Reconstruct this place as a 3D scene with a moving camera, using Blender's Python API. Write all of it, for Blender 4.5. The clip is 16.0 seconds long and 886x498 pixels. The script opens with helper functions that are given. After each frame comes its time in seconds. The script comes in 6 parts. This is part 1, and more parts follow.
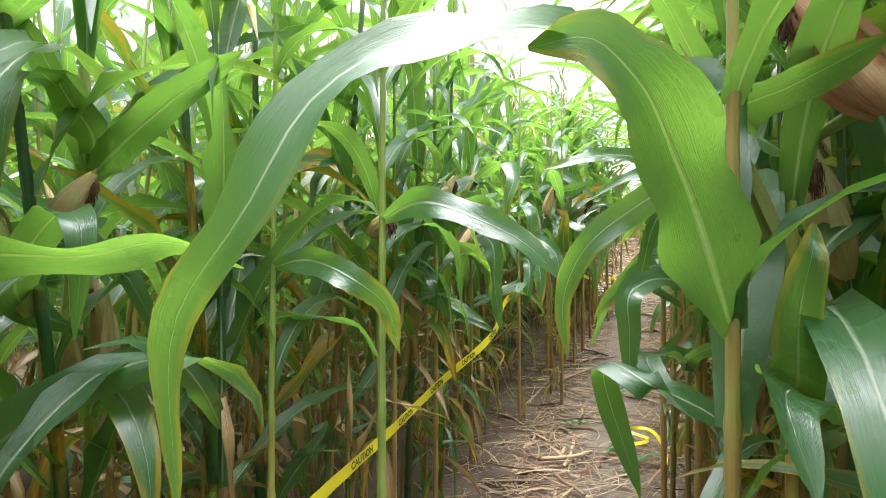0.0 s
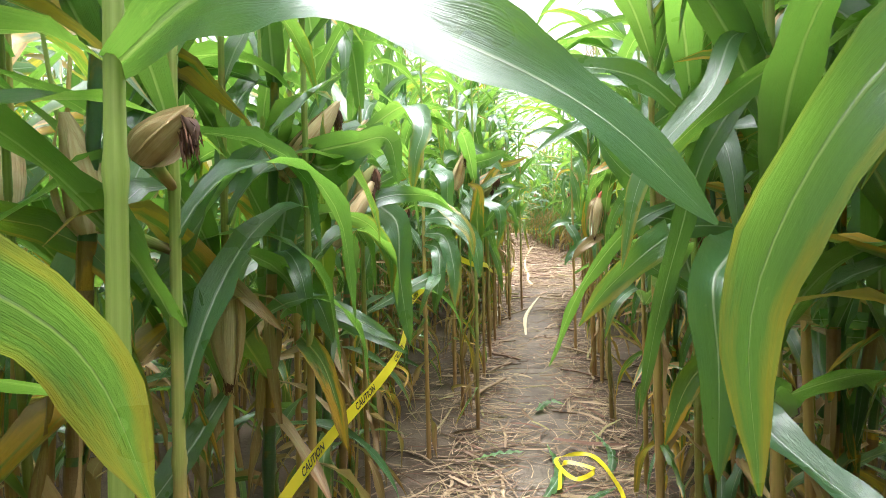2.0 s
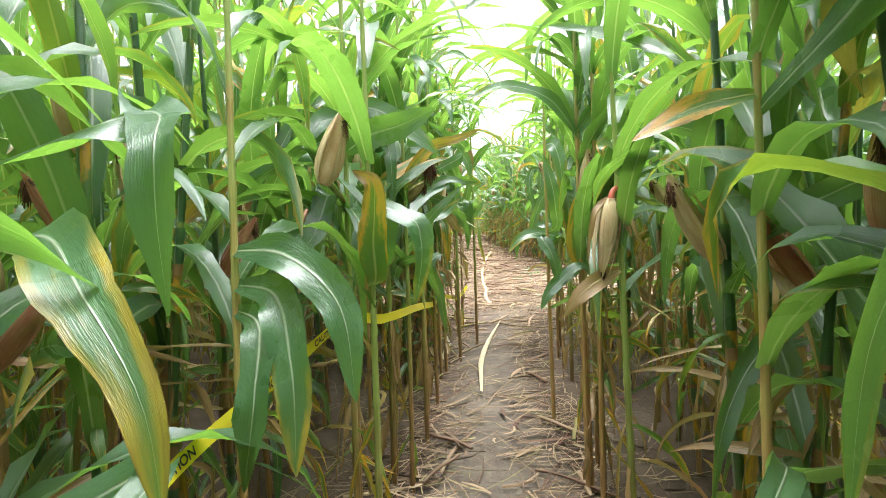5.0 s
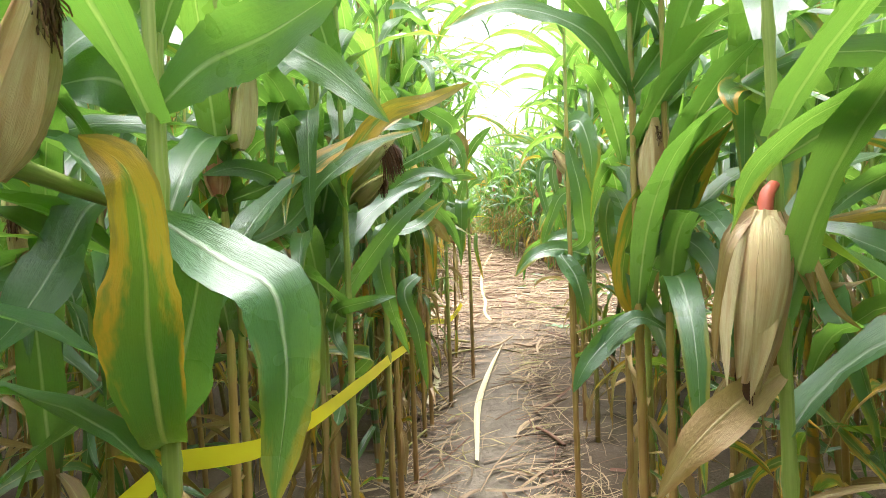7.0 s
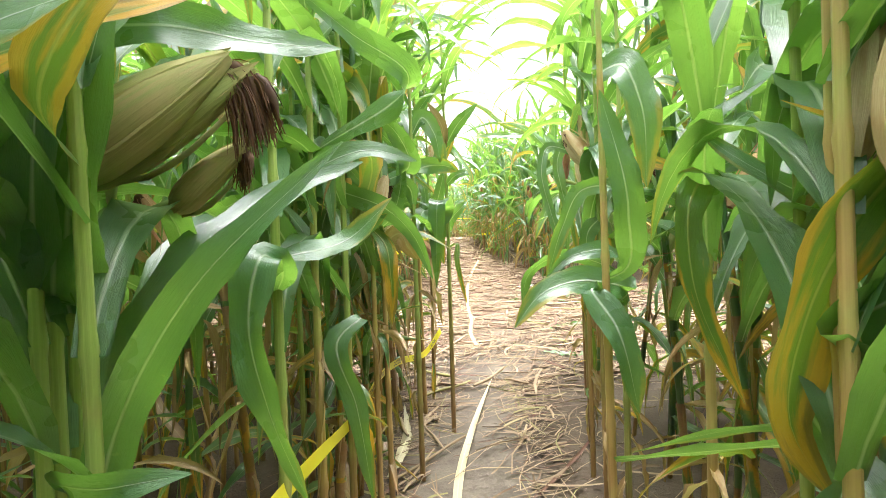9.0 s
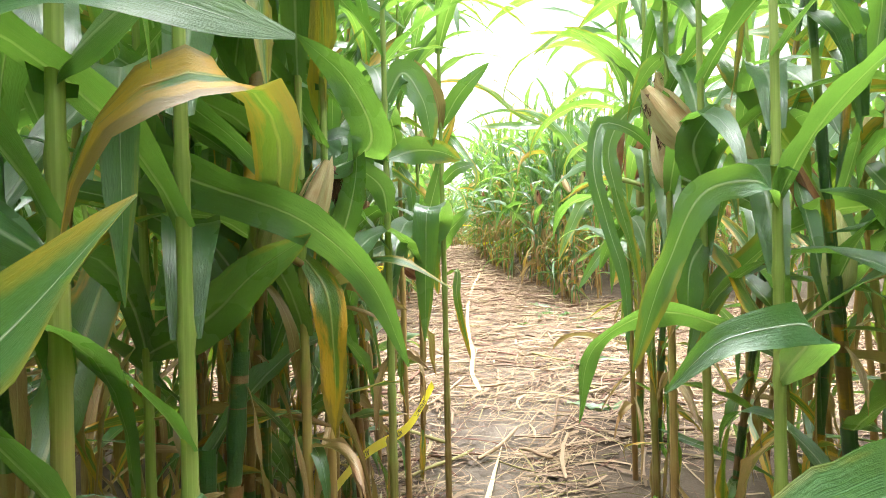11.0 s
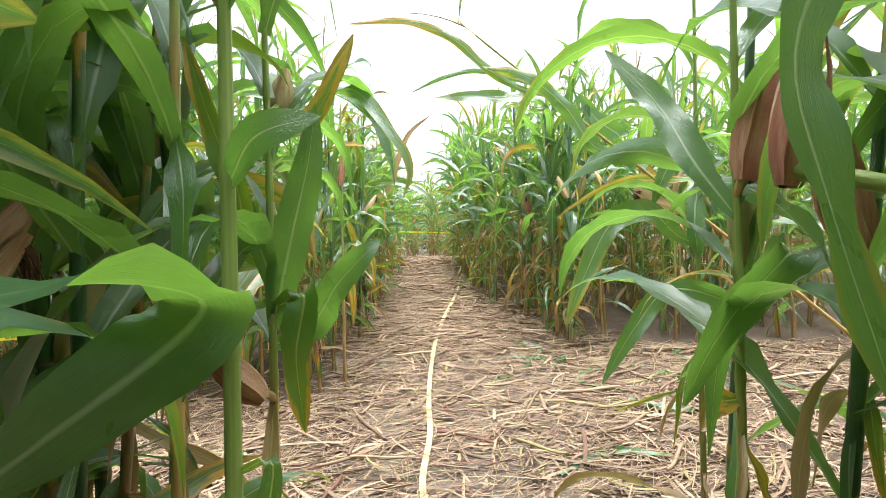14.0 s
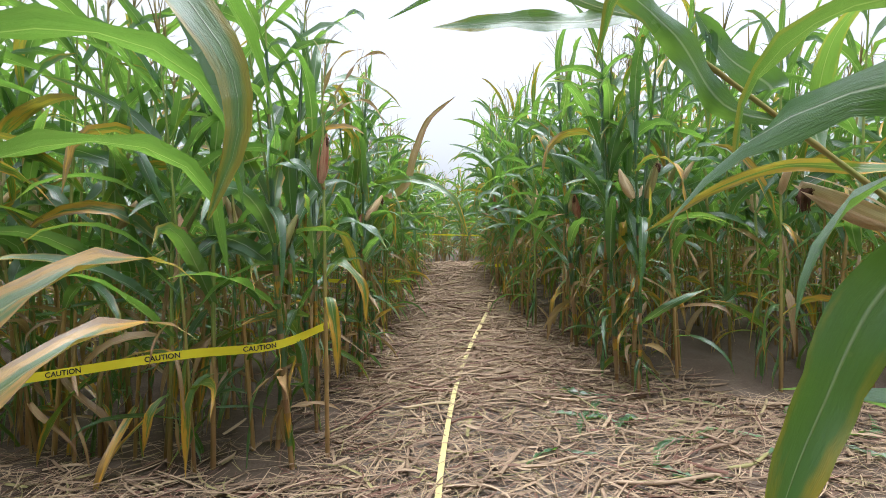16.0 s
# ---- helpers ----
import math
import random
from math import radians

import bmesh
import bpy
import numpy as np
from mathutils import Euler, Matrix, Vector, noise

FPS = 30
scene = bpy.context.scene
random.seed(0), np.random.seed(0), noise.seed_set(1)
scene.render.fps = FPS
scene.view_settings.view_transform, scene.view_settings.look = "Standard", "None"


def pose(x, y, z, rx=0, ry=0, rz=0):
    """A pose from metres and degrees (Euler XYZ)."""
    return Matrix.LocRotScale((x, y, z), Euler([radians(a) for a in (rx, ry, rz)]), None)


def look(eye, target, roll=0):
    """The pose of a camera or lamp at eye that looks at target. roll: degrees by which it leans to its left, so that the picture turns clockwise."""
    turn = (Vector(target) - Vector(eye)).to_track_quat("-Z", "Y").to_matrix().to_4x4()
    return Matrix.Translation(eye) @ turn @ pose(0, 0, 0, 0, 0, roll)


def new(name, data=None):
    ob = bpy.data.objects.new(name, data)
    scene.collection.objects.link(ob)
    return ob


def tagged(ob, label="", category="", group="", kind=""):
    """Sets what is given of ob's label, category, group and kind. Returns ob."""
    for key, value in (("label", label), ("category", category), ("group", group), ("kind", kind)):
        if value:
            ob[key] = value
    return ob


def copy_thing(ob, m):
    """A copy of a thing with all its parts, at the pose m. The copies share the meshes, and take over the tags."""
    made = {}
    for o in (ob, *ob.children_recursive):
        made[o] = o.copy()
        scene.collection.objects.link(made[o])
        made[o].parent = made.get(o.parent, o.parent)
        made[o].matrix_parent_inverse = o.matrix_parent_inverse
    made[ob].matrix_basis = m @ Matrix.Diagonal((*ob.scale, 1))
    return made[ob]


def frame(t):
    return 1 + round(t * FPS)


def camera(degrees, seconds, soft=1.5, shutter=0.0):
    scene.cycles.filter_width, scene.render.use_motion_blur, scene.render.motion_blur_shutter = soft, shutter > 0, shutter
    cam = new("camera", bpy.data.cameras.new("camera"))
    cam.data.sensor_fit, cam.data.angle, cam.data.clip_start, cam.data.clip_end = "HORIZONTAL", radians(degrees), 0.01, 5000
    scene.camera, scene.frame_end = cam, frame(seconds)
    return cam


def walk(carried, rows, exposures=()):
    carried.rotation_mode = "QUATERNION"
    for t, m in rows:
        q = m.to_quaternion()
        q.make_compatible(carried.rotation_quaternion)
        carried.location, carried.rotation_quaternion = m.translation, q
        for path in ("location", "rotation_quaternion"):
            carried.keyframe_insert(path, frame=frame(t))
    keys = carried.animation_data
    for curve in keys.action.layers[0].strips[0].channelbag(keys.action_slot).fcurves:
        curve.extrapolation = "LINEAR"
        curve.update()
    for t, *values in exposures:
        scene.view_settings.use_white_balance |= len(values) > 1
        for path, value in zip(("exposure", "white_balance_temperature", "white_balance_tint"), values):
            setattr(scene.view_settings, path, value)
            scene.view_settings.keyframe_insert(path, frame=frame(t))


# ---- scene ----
cam = camera(80.7, 16.0, 0.85)
PATH = [
    (0.0, pose(0.000, 0.000, 1.300, 90.00, 0.00, 18.00)),
    (0.5, pose(-0.080, 0.230, 1.272, 90.00, 0.20, 15.70)),
    (1.0, pose(-0.152, 0.454, 1.259, 89.90, 0.40, 12.30)),
    (1.5, pose(-0.245, 0.694, 1.226, 89.90, 0.70, 8.40)),
    (2.0, pose(-0.284, 0.890, 1.217, 89.90, 1.20, 5.00)),
    (2.5, pose(-0.285, 1.160, 1.217, 89.90, 1.20, 4.10)),
    (3.0, pose(-0.261, 1.429, 1.240, 89.80, 1.40, 3.30)),
    (3.5, pose(-0.256, 1.711, 1.259, 89.80, 1.50, 2.00)),
    (4.0, pose(-0.208, 1.964, 1.291, 89.80, 1.80, 0.60)),
    (6.5, pose(-0.061, 3.255, 1.470, 89.00, 2.10, 0.70)),
    (7.0, pose(-0.036, 3.476, 1.484, 89.10, 2.00, 0.70)),
    (7.5, pose(-0.044, 3.724, 1.521, 88.90, 2.00, -0.20)),
    (8.0, pose(-0.013, 3.971, 1.512, 88.90, 1.90, -0.50)),
    (8.5, pose(0.035, 4.210, 1.544, 89.00, 2.30, -0.70)),
    (9.0, pose(0.052, 4.394, 1.544, 89.20, 2.00, -0.60)),
    (11.5, pose(0.112, 5.594, 1.650, 89.90, 1.10, -1.10)),
    (12.0, pose(0.172, 5.809, 1.674, 90.00, 0.90, -2.10)),
    (12.5, pose(0.246, 6.069, 1.703, 89.90, 1.00, -2.30)),
    (13.0, pose(0.291, 6.288, 1.735, 90.00, 1.00, -2.10)),
    (13.5, pose(0.320, 6.544, 1.769, 89.90, 1.00, -2.30)),
    (14.0, pose(0.355, 6.771, 1.786, 90.00, 1.00, -2.10)),
    (14.5, pose(0.408, 7.034, 1.805, 89.90, 1.00, -2.00)),
    (15.0, pose(0.425, 7.281, 1.824, 90.00, 1.00, -0.90)),
    (15.5, pose(0.422, 7.559, 1.897, 89.80, 0.80, 0.00)),
    (16.0, pose(0.486, 7.851, 1.907, 89.90, 0.80, 1.90)),
]
walk(cam, PATH, [(0, 2.12, 6150, 11), (2.5, 2.3, 6150, 11), (4, 2.22, 6150, 11), (6.5, 2.3, 6350, 10), (8, 2.6, 6350, 10), (9, 2.6, 6350, 10), (11.5, 2.45, 6300, 10), (13.5, 1.85, 6200, 10), (14.5, 1.6, 6100, 11), (15, 1.38, 6050, 11), (15.5, 1.22, 5950, 12), (16, 1.0, 5900, 12)])


# ---- world, sun, exposure ----
def build_world():
    world = bpy.data.worlds.new("overcast_sky")
    scene.world = world
    world.use_nodes = True
    nt = world.node_tree
    nt.nodes.clear()
    sky = nt.nodes.new("ShaderNodeTexSky")
    sky.sky_type, sky.sun_disc = "NISHITA", False
    sky.sun_elevation, sky.sun_rotation = radians(88), radians(90)
    sky.dust_density, sky.air_density = 6.0, 1.0
    soft = nt.nodes.new("ShaderNodeHueSaturation")
    soft.inputs["Saturation"].default_value = 0.10
    bg = nt.nodes.new("ShaderNodeBackground")
    bg.inputs["Strength"].default_value = 0.15
    out = nt.nodes.new("ShaderNodeOutputWorld")
    nt.links.new(sky.outputs[0], soft.inputs["Color"])
    nt.links.new(soft.outputs[0], bg.inputs["Color"])
    nt.links.new(bg.outputs[0], out.inputs["Surface"])
    sun = new("sun", bpy.data.lights.new("sun", "SUN"))
    sun.data.energy, sun.data.angle, sun.data.color = 1.5, radians(40), (1.0, 0.97, 0.92)
    sun.matrix_world = look((0.5, 3.9, 12.0), (0.2, 4.0, 0.0))


build_world()


# ---- materials ----
class Nodes:
    """A short way to write a node tree."""

    def __init__(self, name):
        self.mat = bpy.data.materials.new(name)
        self.mat.use_nodes = True
        self.nt = self.mat.node_tree
        self.nt.nodes.clear()
        self.out = self.nt.nodes.new("ShaderNodeOutputMaterial")

    def put(self, node, name, value):
        if isinstance(value, bpy.types.NodeSocket):
            self.nt.links.new(value, node.inputs[name])
        elif isinstance(value, tuple) and len(value) == 3 and node.inputs[name].type == "RGBA":
            node.inputs[name].default_value = (*value, 1)
        else:
            node.inputs[name].default_value = value

    def node(self, kind, out=0, **values):
        n = self.nt.nodes.new("ShaderNode" + kind)
        for k, v in values.items():
            self.put(n, k.replace("_", " "), v)
        return n.outputs[out]

    def math(self, op, a, b=0.0, clamp=False):
        n = self.nt.nodes.new("ShaderNodeMath")
        n.operation, n.use_clamp = op, clamp
        self.put(n, 0, a)
        self.put(n, 1, b)
        return n.outputs[0]

    def mix(self, f, a, b):
        n = self.nt.nodes.new("ShaderNodeMix")
        n.data_type = "RGBA"
        for i, v in ((0, f), (6, a), (7, b)):
            if isinstance(v, bpy.types.NodeSocket):
                self.nt.links.new(v, n.inputs[i])
            else:
                n.inputs[i].default_value = (*v, 1) if isinstance(v, tuple) else v
        return n.outputs[2]

    def ramp(self, f, lo, hi):
        n = self.nt.nodes.new("ShaderNodeMapRange")
        self.put(n, 0, f)
        n.inputs[1].default_value, n.inputs[2].default_value = lo, hi
        return n.outputs[0]

    def noise(self, vec, scale, detail=3.0, rough=0.55):
        return self.node("TexNoise", Vector=vec, Scale=scale, Detail=detail, Roughness=rough)

    def coords(self, which):
        return self.nt.nodes.new("ShaderNodeTexCoord").outputs[which]

    def stretch(self, vec, x, y, z):
        n = self.nt.nodes.new("ShaderNodeMapping")
        self.nt.links.new(vec, n.inputs[0])
        n.inputs["Scale"].default_value = (x, y, z)
        return n.outputs[0]

    def chance(self):
        """A number from 0 to 1 for each object, and for each island of a joined mesh."""
        a = self.nt.nodes.new("ShaderNodeObjectInfo").outputs["Random"]
        b = self.nt.nodes.new("ShaderNodeNewGeometry").outputs["Random Per Island"]
        return self.math("FRACT", self.math("ADD", a, b))

    def bump(self, height, strength, distance):
        return self.node("Bump", Height=height, Strength=strength, Distance=distance)

    def principled(self, **v):
        return self.node("BsdfPrincipled", **v)

    def done(self, shader):
        self.nt.links.new(shader, self.out.inputs["Surface"])
        return self.mat


def leaf_material(name, dark, light, rib, spoil, spoil_from, thin, through_colour, rough=0.36, turn=0.28):
    """A blade with a pale midrib, fine veins along it, and an edge and tip that turn."""
    n = Nodes(name)
    uv = n.coords("UV")
    sep = n.nt.nodes.new("ShaderNodeSeparateXYZ")
    n.nt.links.new(uv, sep.inputs[0])
    u, v = sep.outputs[0], sep.outputs[1]
    rnd = n.chance()
    off = n.math("ABSOLUTE", n.math("SUBTRACT", u, 0.5))
    ribw = n.math("MULTIPLY", n.math("SUBTRACT", 1.08, v), 0.066)
    ribm = n.math("SUBTRACT", 1.0, n.math("DIVIDE", off, ribw), clamp=True)
    ribm = n.math("POWER", ribm, 0.6)
    place = n.coords("Object")
    big = n.noise(place, 6.0, 3.0)
    fine = n.noise(n.stretch(uv, 70.0, 2.0, 1.0), 1.0, 3.0, 0.65)
    pucker = n.noise(n.stretch(uv, 9.0, 26.0, 1.0), 1.0, 3.0)
    veins = n.math("SINE", n.math("MULTIPLY", u, 240.0))
    tone = n.math("ADD", n.math("MULTIPLY", big, 0.6), n.math("MULTIPLY", rnd, 0.55))
    tone = n.math("ADD", tone, n.math("MULTIPLY", n.math("SUBTRACT", fine, 0.5), 0.95), clamp=True)
    tone = n.math("ADD", tone, n.math("MULTIPLY", n.math("SUBTRACT", pucker, 0.5), 0.35), clamp=True)
    streak = n.noise(n.stretch(uv, 22.0, 1.1, 1.0), 1.0, 2.0)
    tone = n.math("ADD", tone, n.math("MULTIPLY", n.math("SUBTRACT", streak, 0.5), 0.7), clamp=True)
    col = n.mix(tone, dark, light)
    col = n.mix(n.math("MULTIPLY", ribm, 0.92), col, rib)
    # the turned edge and tip
    where = n.math("ADD", n.math("MULTIPLY", v, 0.75), n.math("MULTIPLY", off, 0.8))
    where = n.math("ADD", where, n.math("MULTIPLY", n.math("SUBTRACT", n.noise(n.stretch(uv, 4.0, 5.0, 1.0), 1.0, 4.0), 0.5), 0.9))
    where = n.math("ADD", where, n.math("MULTIPLY", n.math("SUBTRACT", rnd, 0.5), 0.7))
    spoiled = n.ramp(where, spoil_from, spoil_from + turn)
    col = n.mix(n.math("MULTIPLY", spoiled, 0.9), col, spoil)
    brown = n.ramp(where, spoil_from + 0.3, spoil_from + 0.42)
    col = n.mix(n.math("MULTIPLY", brown, 0.8), col, (0.20, 0.10, 0.035))
    # small pale specks
    speck = n.ramp(n.noise(place, 70.0, 2.0), 0.70, 0.76)
    col = n.mix(n.math("MULTIPLY", speck, 0.35), col, (0.30, 0.32, 0.16))
    height = n.math("ADD", n.math("MULTIPLY", veins, 0.05), n.math("MULTIPLY", fine, 1.1))
    height = n.math("ADD", height, n.math("MULTIPLY", ribm, -1.6))
    height = n.math("ADD", height, n.math("MULTIPLY", pucker, 2.6))
    bmp = n.bump(height, 0.55, 0.0016)
    rgh = n.math("ADD", rough, n.math("MULTIPLY", n.math("SUBTRACT", big, 0.5), 0.25))
    face = n.principled(Base_Color=col, Roughness=rgh, Specular_IOR_Level=1.0, Normal=bmp, Coat_Weight=0.65, Coat_Roughness=0.30)
    glow = n.mix(n.math("MULTIPLY", spoiled, 0.8), through_colour, (0.55, 0.33, 0.05))
    glow = n.mix(n.math("MULTIPLY", ribm, 0.5), glow, (0.45, 0.50, 0.15))
    glow = n.mix(n.math("MULTIPLY", n.ramp(streak, 0.35, 0.7), 0.35), glow, (0.11, 0.35, 0.035))
    glow = n.mix(n.math("MULTIPLY", rnd, 0.4), glow, (0.28, 0.45, 0.045))
    back = n.node("BsdfTranslucent", Color=glow, Normal=bmp)
    mixer = n.nt.nodes.new("ShaderNodeMixShader")
    mixer.inputs[0].default_value = thin
    n.nt.links.new(face, mixer.inputs[1])
    n.nt.links.new(back, mixer.inputs[2])
    return n.done(mixer.outputs[0])


def stem_material():
    n = Nodes("corn_stem")
    place = n.coords("Object")
    uv = n.coords("UV")
    sep = n.nt.nodes.new("ShaderNodeSeparateXYZ")
    n.nt.links.new(uv, sep.inputs[0])
    rnd = n.chance()
    grain = n.noise(n.stretch(uv, 14.0, 5.0, 1.0), 1.0, 4.0)
    patch = n.noise(place, 5.0, 3.0)
    age = n.math("SUBTRACT", 1.0, n.math("MULTIPLY", sep.outputs[1], 1.25))
    age = n.math("ADD", age, n.math("MULTIPLY", n.math("SUBTRACT", patch, 0.5), 1.2))
    age = n.math("ADD", age, n.math("MULTIPLY", n.math("SUBTRACT", rnd, 0.45), 0.9))
    green = n.mix(grain, (0.17, 0.25, 0.045), (0.38, 0.44, 0.13))
    straw = n.mix(n.math("MULTIPLY", n.math("ADD", grain, rnd), 0.55), (0.17, 0.075, 0.022), (0.60, 0.42, 0.16))
    col = n.mix(n.ramp(age, 0.40, 0.85), green, straw)
    old = n.ramp(n.math("ADD", sep.outputs[1], n.math("MULTIPLY", n.math("SUBTRACT", grain, 0.5), 0.3)), 0.34, 0.06)
    col = n.mix(n.math("MULTIPLY", old, 0.75), col, n.mix(rnd, (0.13, 0.050, 0.026), (0.34, 0.20, 0.08)))
    red = n.ramp(n.math("MULTIPLY", patch, rnd), 0.40, 0.55)
    col = n.mix(n.math("MULTIPLY", red, 0.3), col, (0.30, 0.09, 0.04))
    return n.done(n.principled(Base_Color=col, Roughness=0.48, Specular_IOR_Level=0.4, Normal=n.bump(grain, 0.4, 0.003)))


def husk_material(name, a, b, c):
    n = Nodes(name)
    uv, rnd = n.coords("UV"), n.chance()
    grain = n.ramp(n.noise(n.stretch(uv, 75.0, 1.6, 1.0), 1.0, 4.0), 0.25, 0.75)
    patch = n.noise(n.stretch(uv, 3.0, 2.5, 1.0), 1.2, 3.0)
    col = n.mix(grain, a, b)
    col = n.mix(n.math("MULTIPLY", n.ramp(n.math("ADD", patch, n.math("MULTIPLY", rnd, 0.25)), 0.50, 0.80), 0.75), col, c)
    face = n.principled(Base_Color=col, Roughness=0.55, Specular_IOR_Level=0.35, Normal=n.bump(grain, 0.5, 0.003))
    back = n.node("BsdfTranslucent", Color=b)
    mixer = n.nt.nodes.new("ShaderNodeMixShader")
    mixer.inputs[0].default_value = 0.12
    n.nt.links.new(face, mixer.inputs[1])
    n.nt.links.new(back, mixer.inputs[2])
    return n.done(mixer.outputs[0])


def plain_material(name, a, b, scale, rough=0.6, bump=0.3):
    n = Nodes(name)
    place, rnd = n.coords("Object"), n.chance()
    grain = n.noise(place, scale, 4.0)
    tone = n.math("ADD", n.math("MULTIPLY", grain, 0.6), n.math("MULTIPLY", n.math("SUBTRACT", rnd, 0.2), 0.7), clamp=True)
    col = n.mix(tone, a, b)
    return n.done(n.principled(Base_Color=col, Roughness=rough, Normal=n.bump(grain, bump, 0.004)))


def straw_material():
    """Trampled dry stalk and leaf strips, each with its own tone."""
    n = Nodes("trampled_straw")
    uv, rnd = n.coords("UV"), n.chance()
    grain = n.noise(n.stretch(uv, 9.0, 2.0, 1.0), 1.0, 3.0)
    col = n.mix(rnd, (0.105, 0.060, 0.040), (0.44, 0.325, 0.205))
    col = n.mix(n.math("MULTIPLY", n.ramp(rnd, 0.90, 0.97), 0.8), col, (0.22, 0.22, 0.07))
    col = n.mix(n.math("MULTIPLY", n.ramp(n.math("SUBTRACT", 1.0, rnd), 0.86, 0.98), 0.7), col, (0.17, 0.07, 0.05))
    col = n.mix(n.math("MULTIPLY", n.ramp(grain, 0.45, 0.75), 0.45), col, (0.21, 0.125, 0.08))
    return n.done(n.principled(Base_Color=col, Roughness=0.65, Specular_IOR_Level=0.3, Normal=n.bump(grain, 0.4, 0.002)))


def soil_material():
    n = Nodes("trodden_soil")
    place = n.coords("Object")
    big = n.noise(place, 1.6, 4.0)
    mid = n.noise(place, 9.0, 5.0)
    crumb = n.noise(place, 60.0, 5.0, 0.65)
    col = n.mix(n.ramp(big, 0.35, 0.65), (0.058, 0.039, 0.027), (0.128, 0.096, 0.071))
    col = n.mix(n.math("MULTIPLY", n.ramp(mid, 0.45, 0.75), 0.6), col, (0.07, 0.047, 0.032))
    col = n.mix(n.math("MULTIPLY", n.ramp(crumb, 0.5, 0.8), 0.4), col, (0.19, 0.145, 0.105))
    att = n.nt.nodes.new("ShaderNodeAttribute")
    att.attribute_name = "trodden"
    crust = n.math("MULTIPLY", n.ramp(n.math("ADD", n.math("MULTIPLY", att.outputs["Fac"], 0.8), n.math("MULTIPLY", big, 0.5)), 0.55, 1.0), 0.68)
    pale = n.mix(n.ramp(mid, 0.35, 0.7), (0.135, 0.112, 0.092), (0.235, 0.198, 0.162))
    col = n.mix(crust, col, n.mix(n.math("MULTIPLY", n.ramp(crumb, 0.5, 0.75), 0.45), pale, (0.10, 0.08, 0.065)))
    h = n.math("ADD", n.math("MULTIPLY", mid, 0.8), n.math("MULTIPLY", crumb, 0.7))
    return n.done(n.principled(Base_Color=col, Roughness=0.85, Specular_IOR_Level=0.25, Normal=n.bump(h, 0.7, 0.02)))


def tape_material():
    n = Nodes("yellow_tape")
    place = n.coords("Object")
    patch = n.noise(place, 9.0, 3.0)
    col = n.mix(patch, (0.88, 0.74, 0.02), (0.94, 0.84, 0.06))
    face = n.principled(Base_Color=col, Roughness=0.32, Normal=n.bump(patch, 0.3, 0.01))
    back = n.node("BsdfTranslucent", Color=(0.85, 0.72, 0.05))
    mixer = n.nt.nodes.new("ShaderNodeMixShader")
    mixer.inputs[0].default_value = 0.35
    n.nt.links.new(face, mixer.inputs[1])
    n.nt.links.new(back, mixer.inputs[2])
    return n.done(mixer.outputs[0])


GREEN = leaf_material("corn_leaf_green", (0.018, 0.072, 0.036), (0.082, 0.195, 0.085), (0.54, 0.62, 0.47), (0.50, 0.36, 0.04), 1.05, 0.45, (0.24, 0.465, 0.060), 0.30)
YELLOW = leaf_material("corn_leaf_turning", (0.030, 0.11, 0.018), (0.085, 0.21, 0.032), (0.46, 0.44, 0.14), (0.76, 0.38, 0.02), 0.56, 0.36, (0.34, 0.48, 0.030), 0.38, 0.15)
DRY = leaf_material("corn_leaf_dry", (0.20, 0.10, 0.035), (0.48, 0.30, 0.12), (0.50, 0.36, 0.18), (0.28, 0.10, 0.03), 0.80, 0.28, (0.60, 0.40, 0.16), 0.6)
PALE = leaf_material("corn_leaf_bleached", (0.40, 0.32, 0.17), (0.62, 0.53, 0.32), (0.66, 0.58, 0.38), (0.42, 0.30, 0.16), 1.1, 0.10, (0.6, 0.5, 0.3), 0.6)
STEM = stem_material()
HUSK = husk_material("husk_tan", (0.52, 0.39, 0.20), (0.86, 0.75, 0.49), (0.52, 0.28, 0.13))
HUSK_GREEN = husk_material("husk_green", (0.24, 0.28, 0.07), (0.46, 0.47, 0.19), (0.52, 0.38, 0.19))
HUSK_RED = husk_material("husk_red", (0.50, 0.24, 0.15), (0.76, 0.51, 0.33), (0.42, 0.07, 0.065))
SILK = plain_material("corn_silk", (0.04, 0.016, 0.010), (0.19, 0.08, 0.042), 60.0, 0.8)
TASSEL = plain_material("corn_tassel", (0.26, 0.20, 0.07), (0.46, 0.38, 0.18), 20.0, 0.7)
RED_STEM = plain_material("red_stem", (0.30, 0.035, 0.030), (0.62, 0.14, 0.09), 25.0, 0.45)
STRAW = straw_material()
SOIL = soil_material()
TAPE = tape_material()
OLD_TAPE = plain_material("faded_tape", (0.44, 0.36, 0.14), (0.66, 0.57, 0.27), 14.0, 0.5)
INK = plain_material("black_print", (0.012, 0.012, 0.012), (0.03, 0.03, 0.03), 30.0, 0.5)


# ---- geometry helpers ----
class Build:
    """Vertices, quads, UVs and material indices, gathered and made into one mesh."""

    def __init__(self):
        self.v, self.q, self.uv, self.m, self.count = [], [], [], [], 0

    def add(self, v, q, uv, m=0):
        self.v.append(np.asarray(v, float).reshape(-1, 3))
        self.q.append(np.asarray(q, int).reshape(-1, 4) + self.count)
        self.uv.append(np.asarray(uv, float).reshape(-1, 2))
        self.m.append(np.full(len(self.q[-1]), m))
        self.count += len(self.v[-1])

    def arrays(self):
        return np.concatenate(self.v), np.concatenate(self.q), np.concatenate(self.uv), np.concatenate(self.m)

    def mesh(self, name, materials, smooth=True):
        return mesh_of(name, *self.arrays(), materials, smooth)


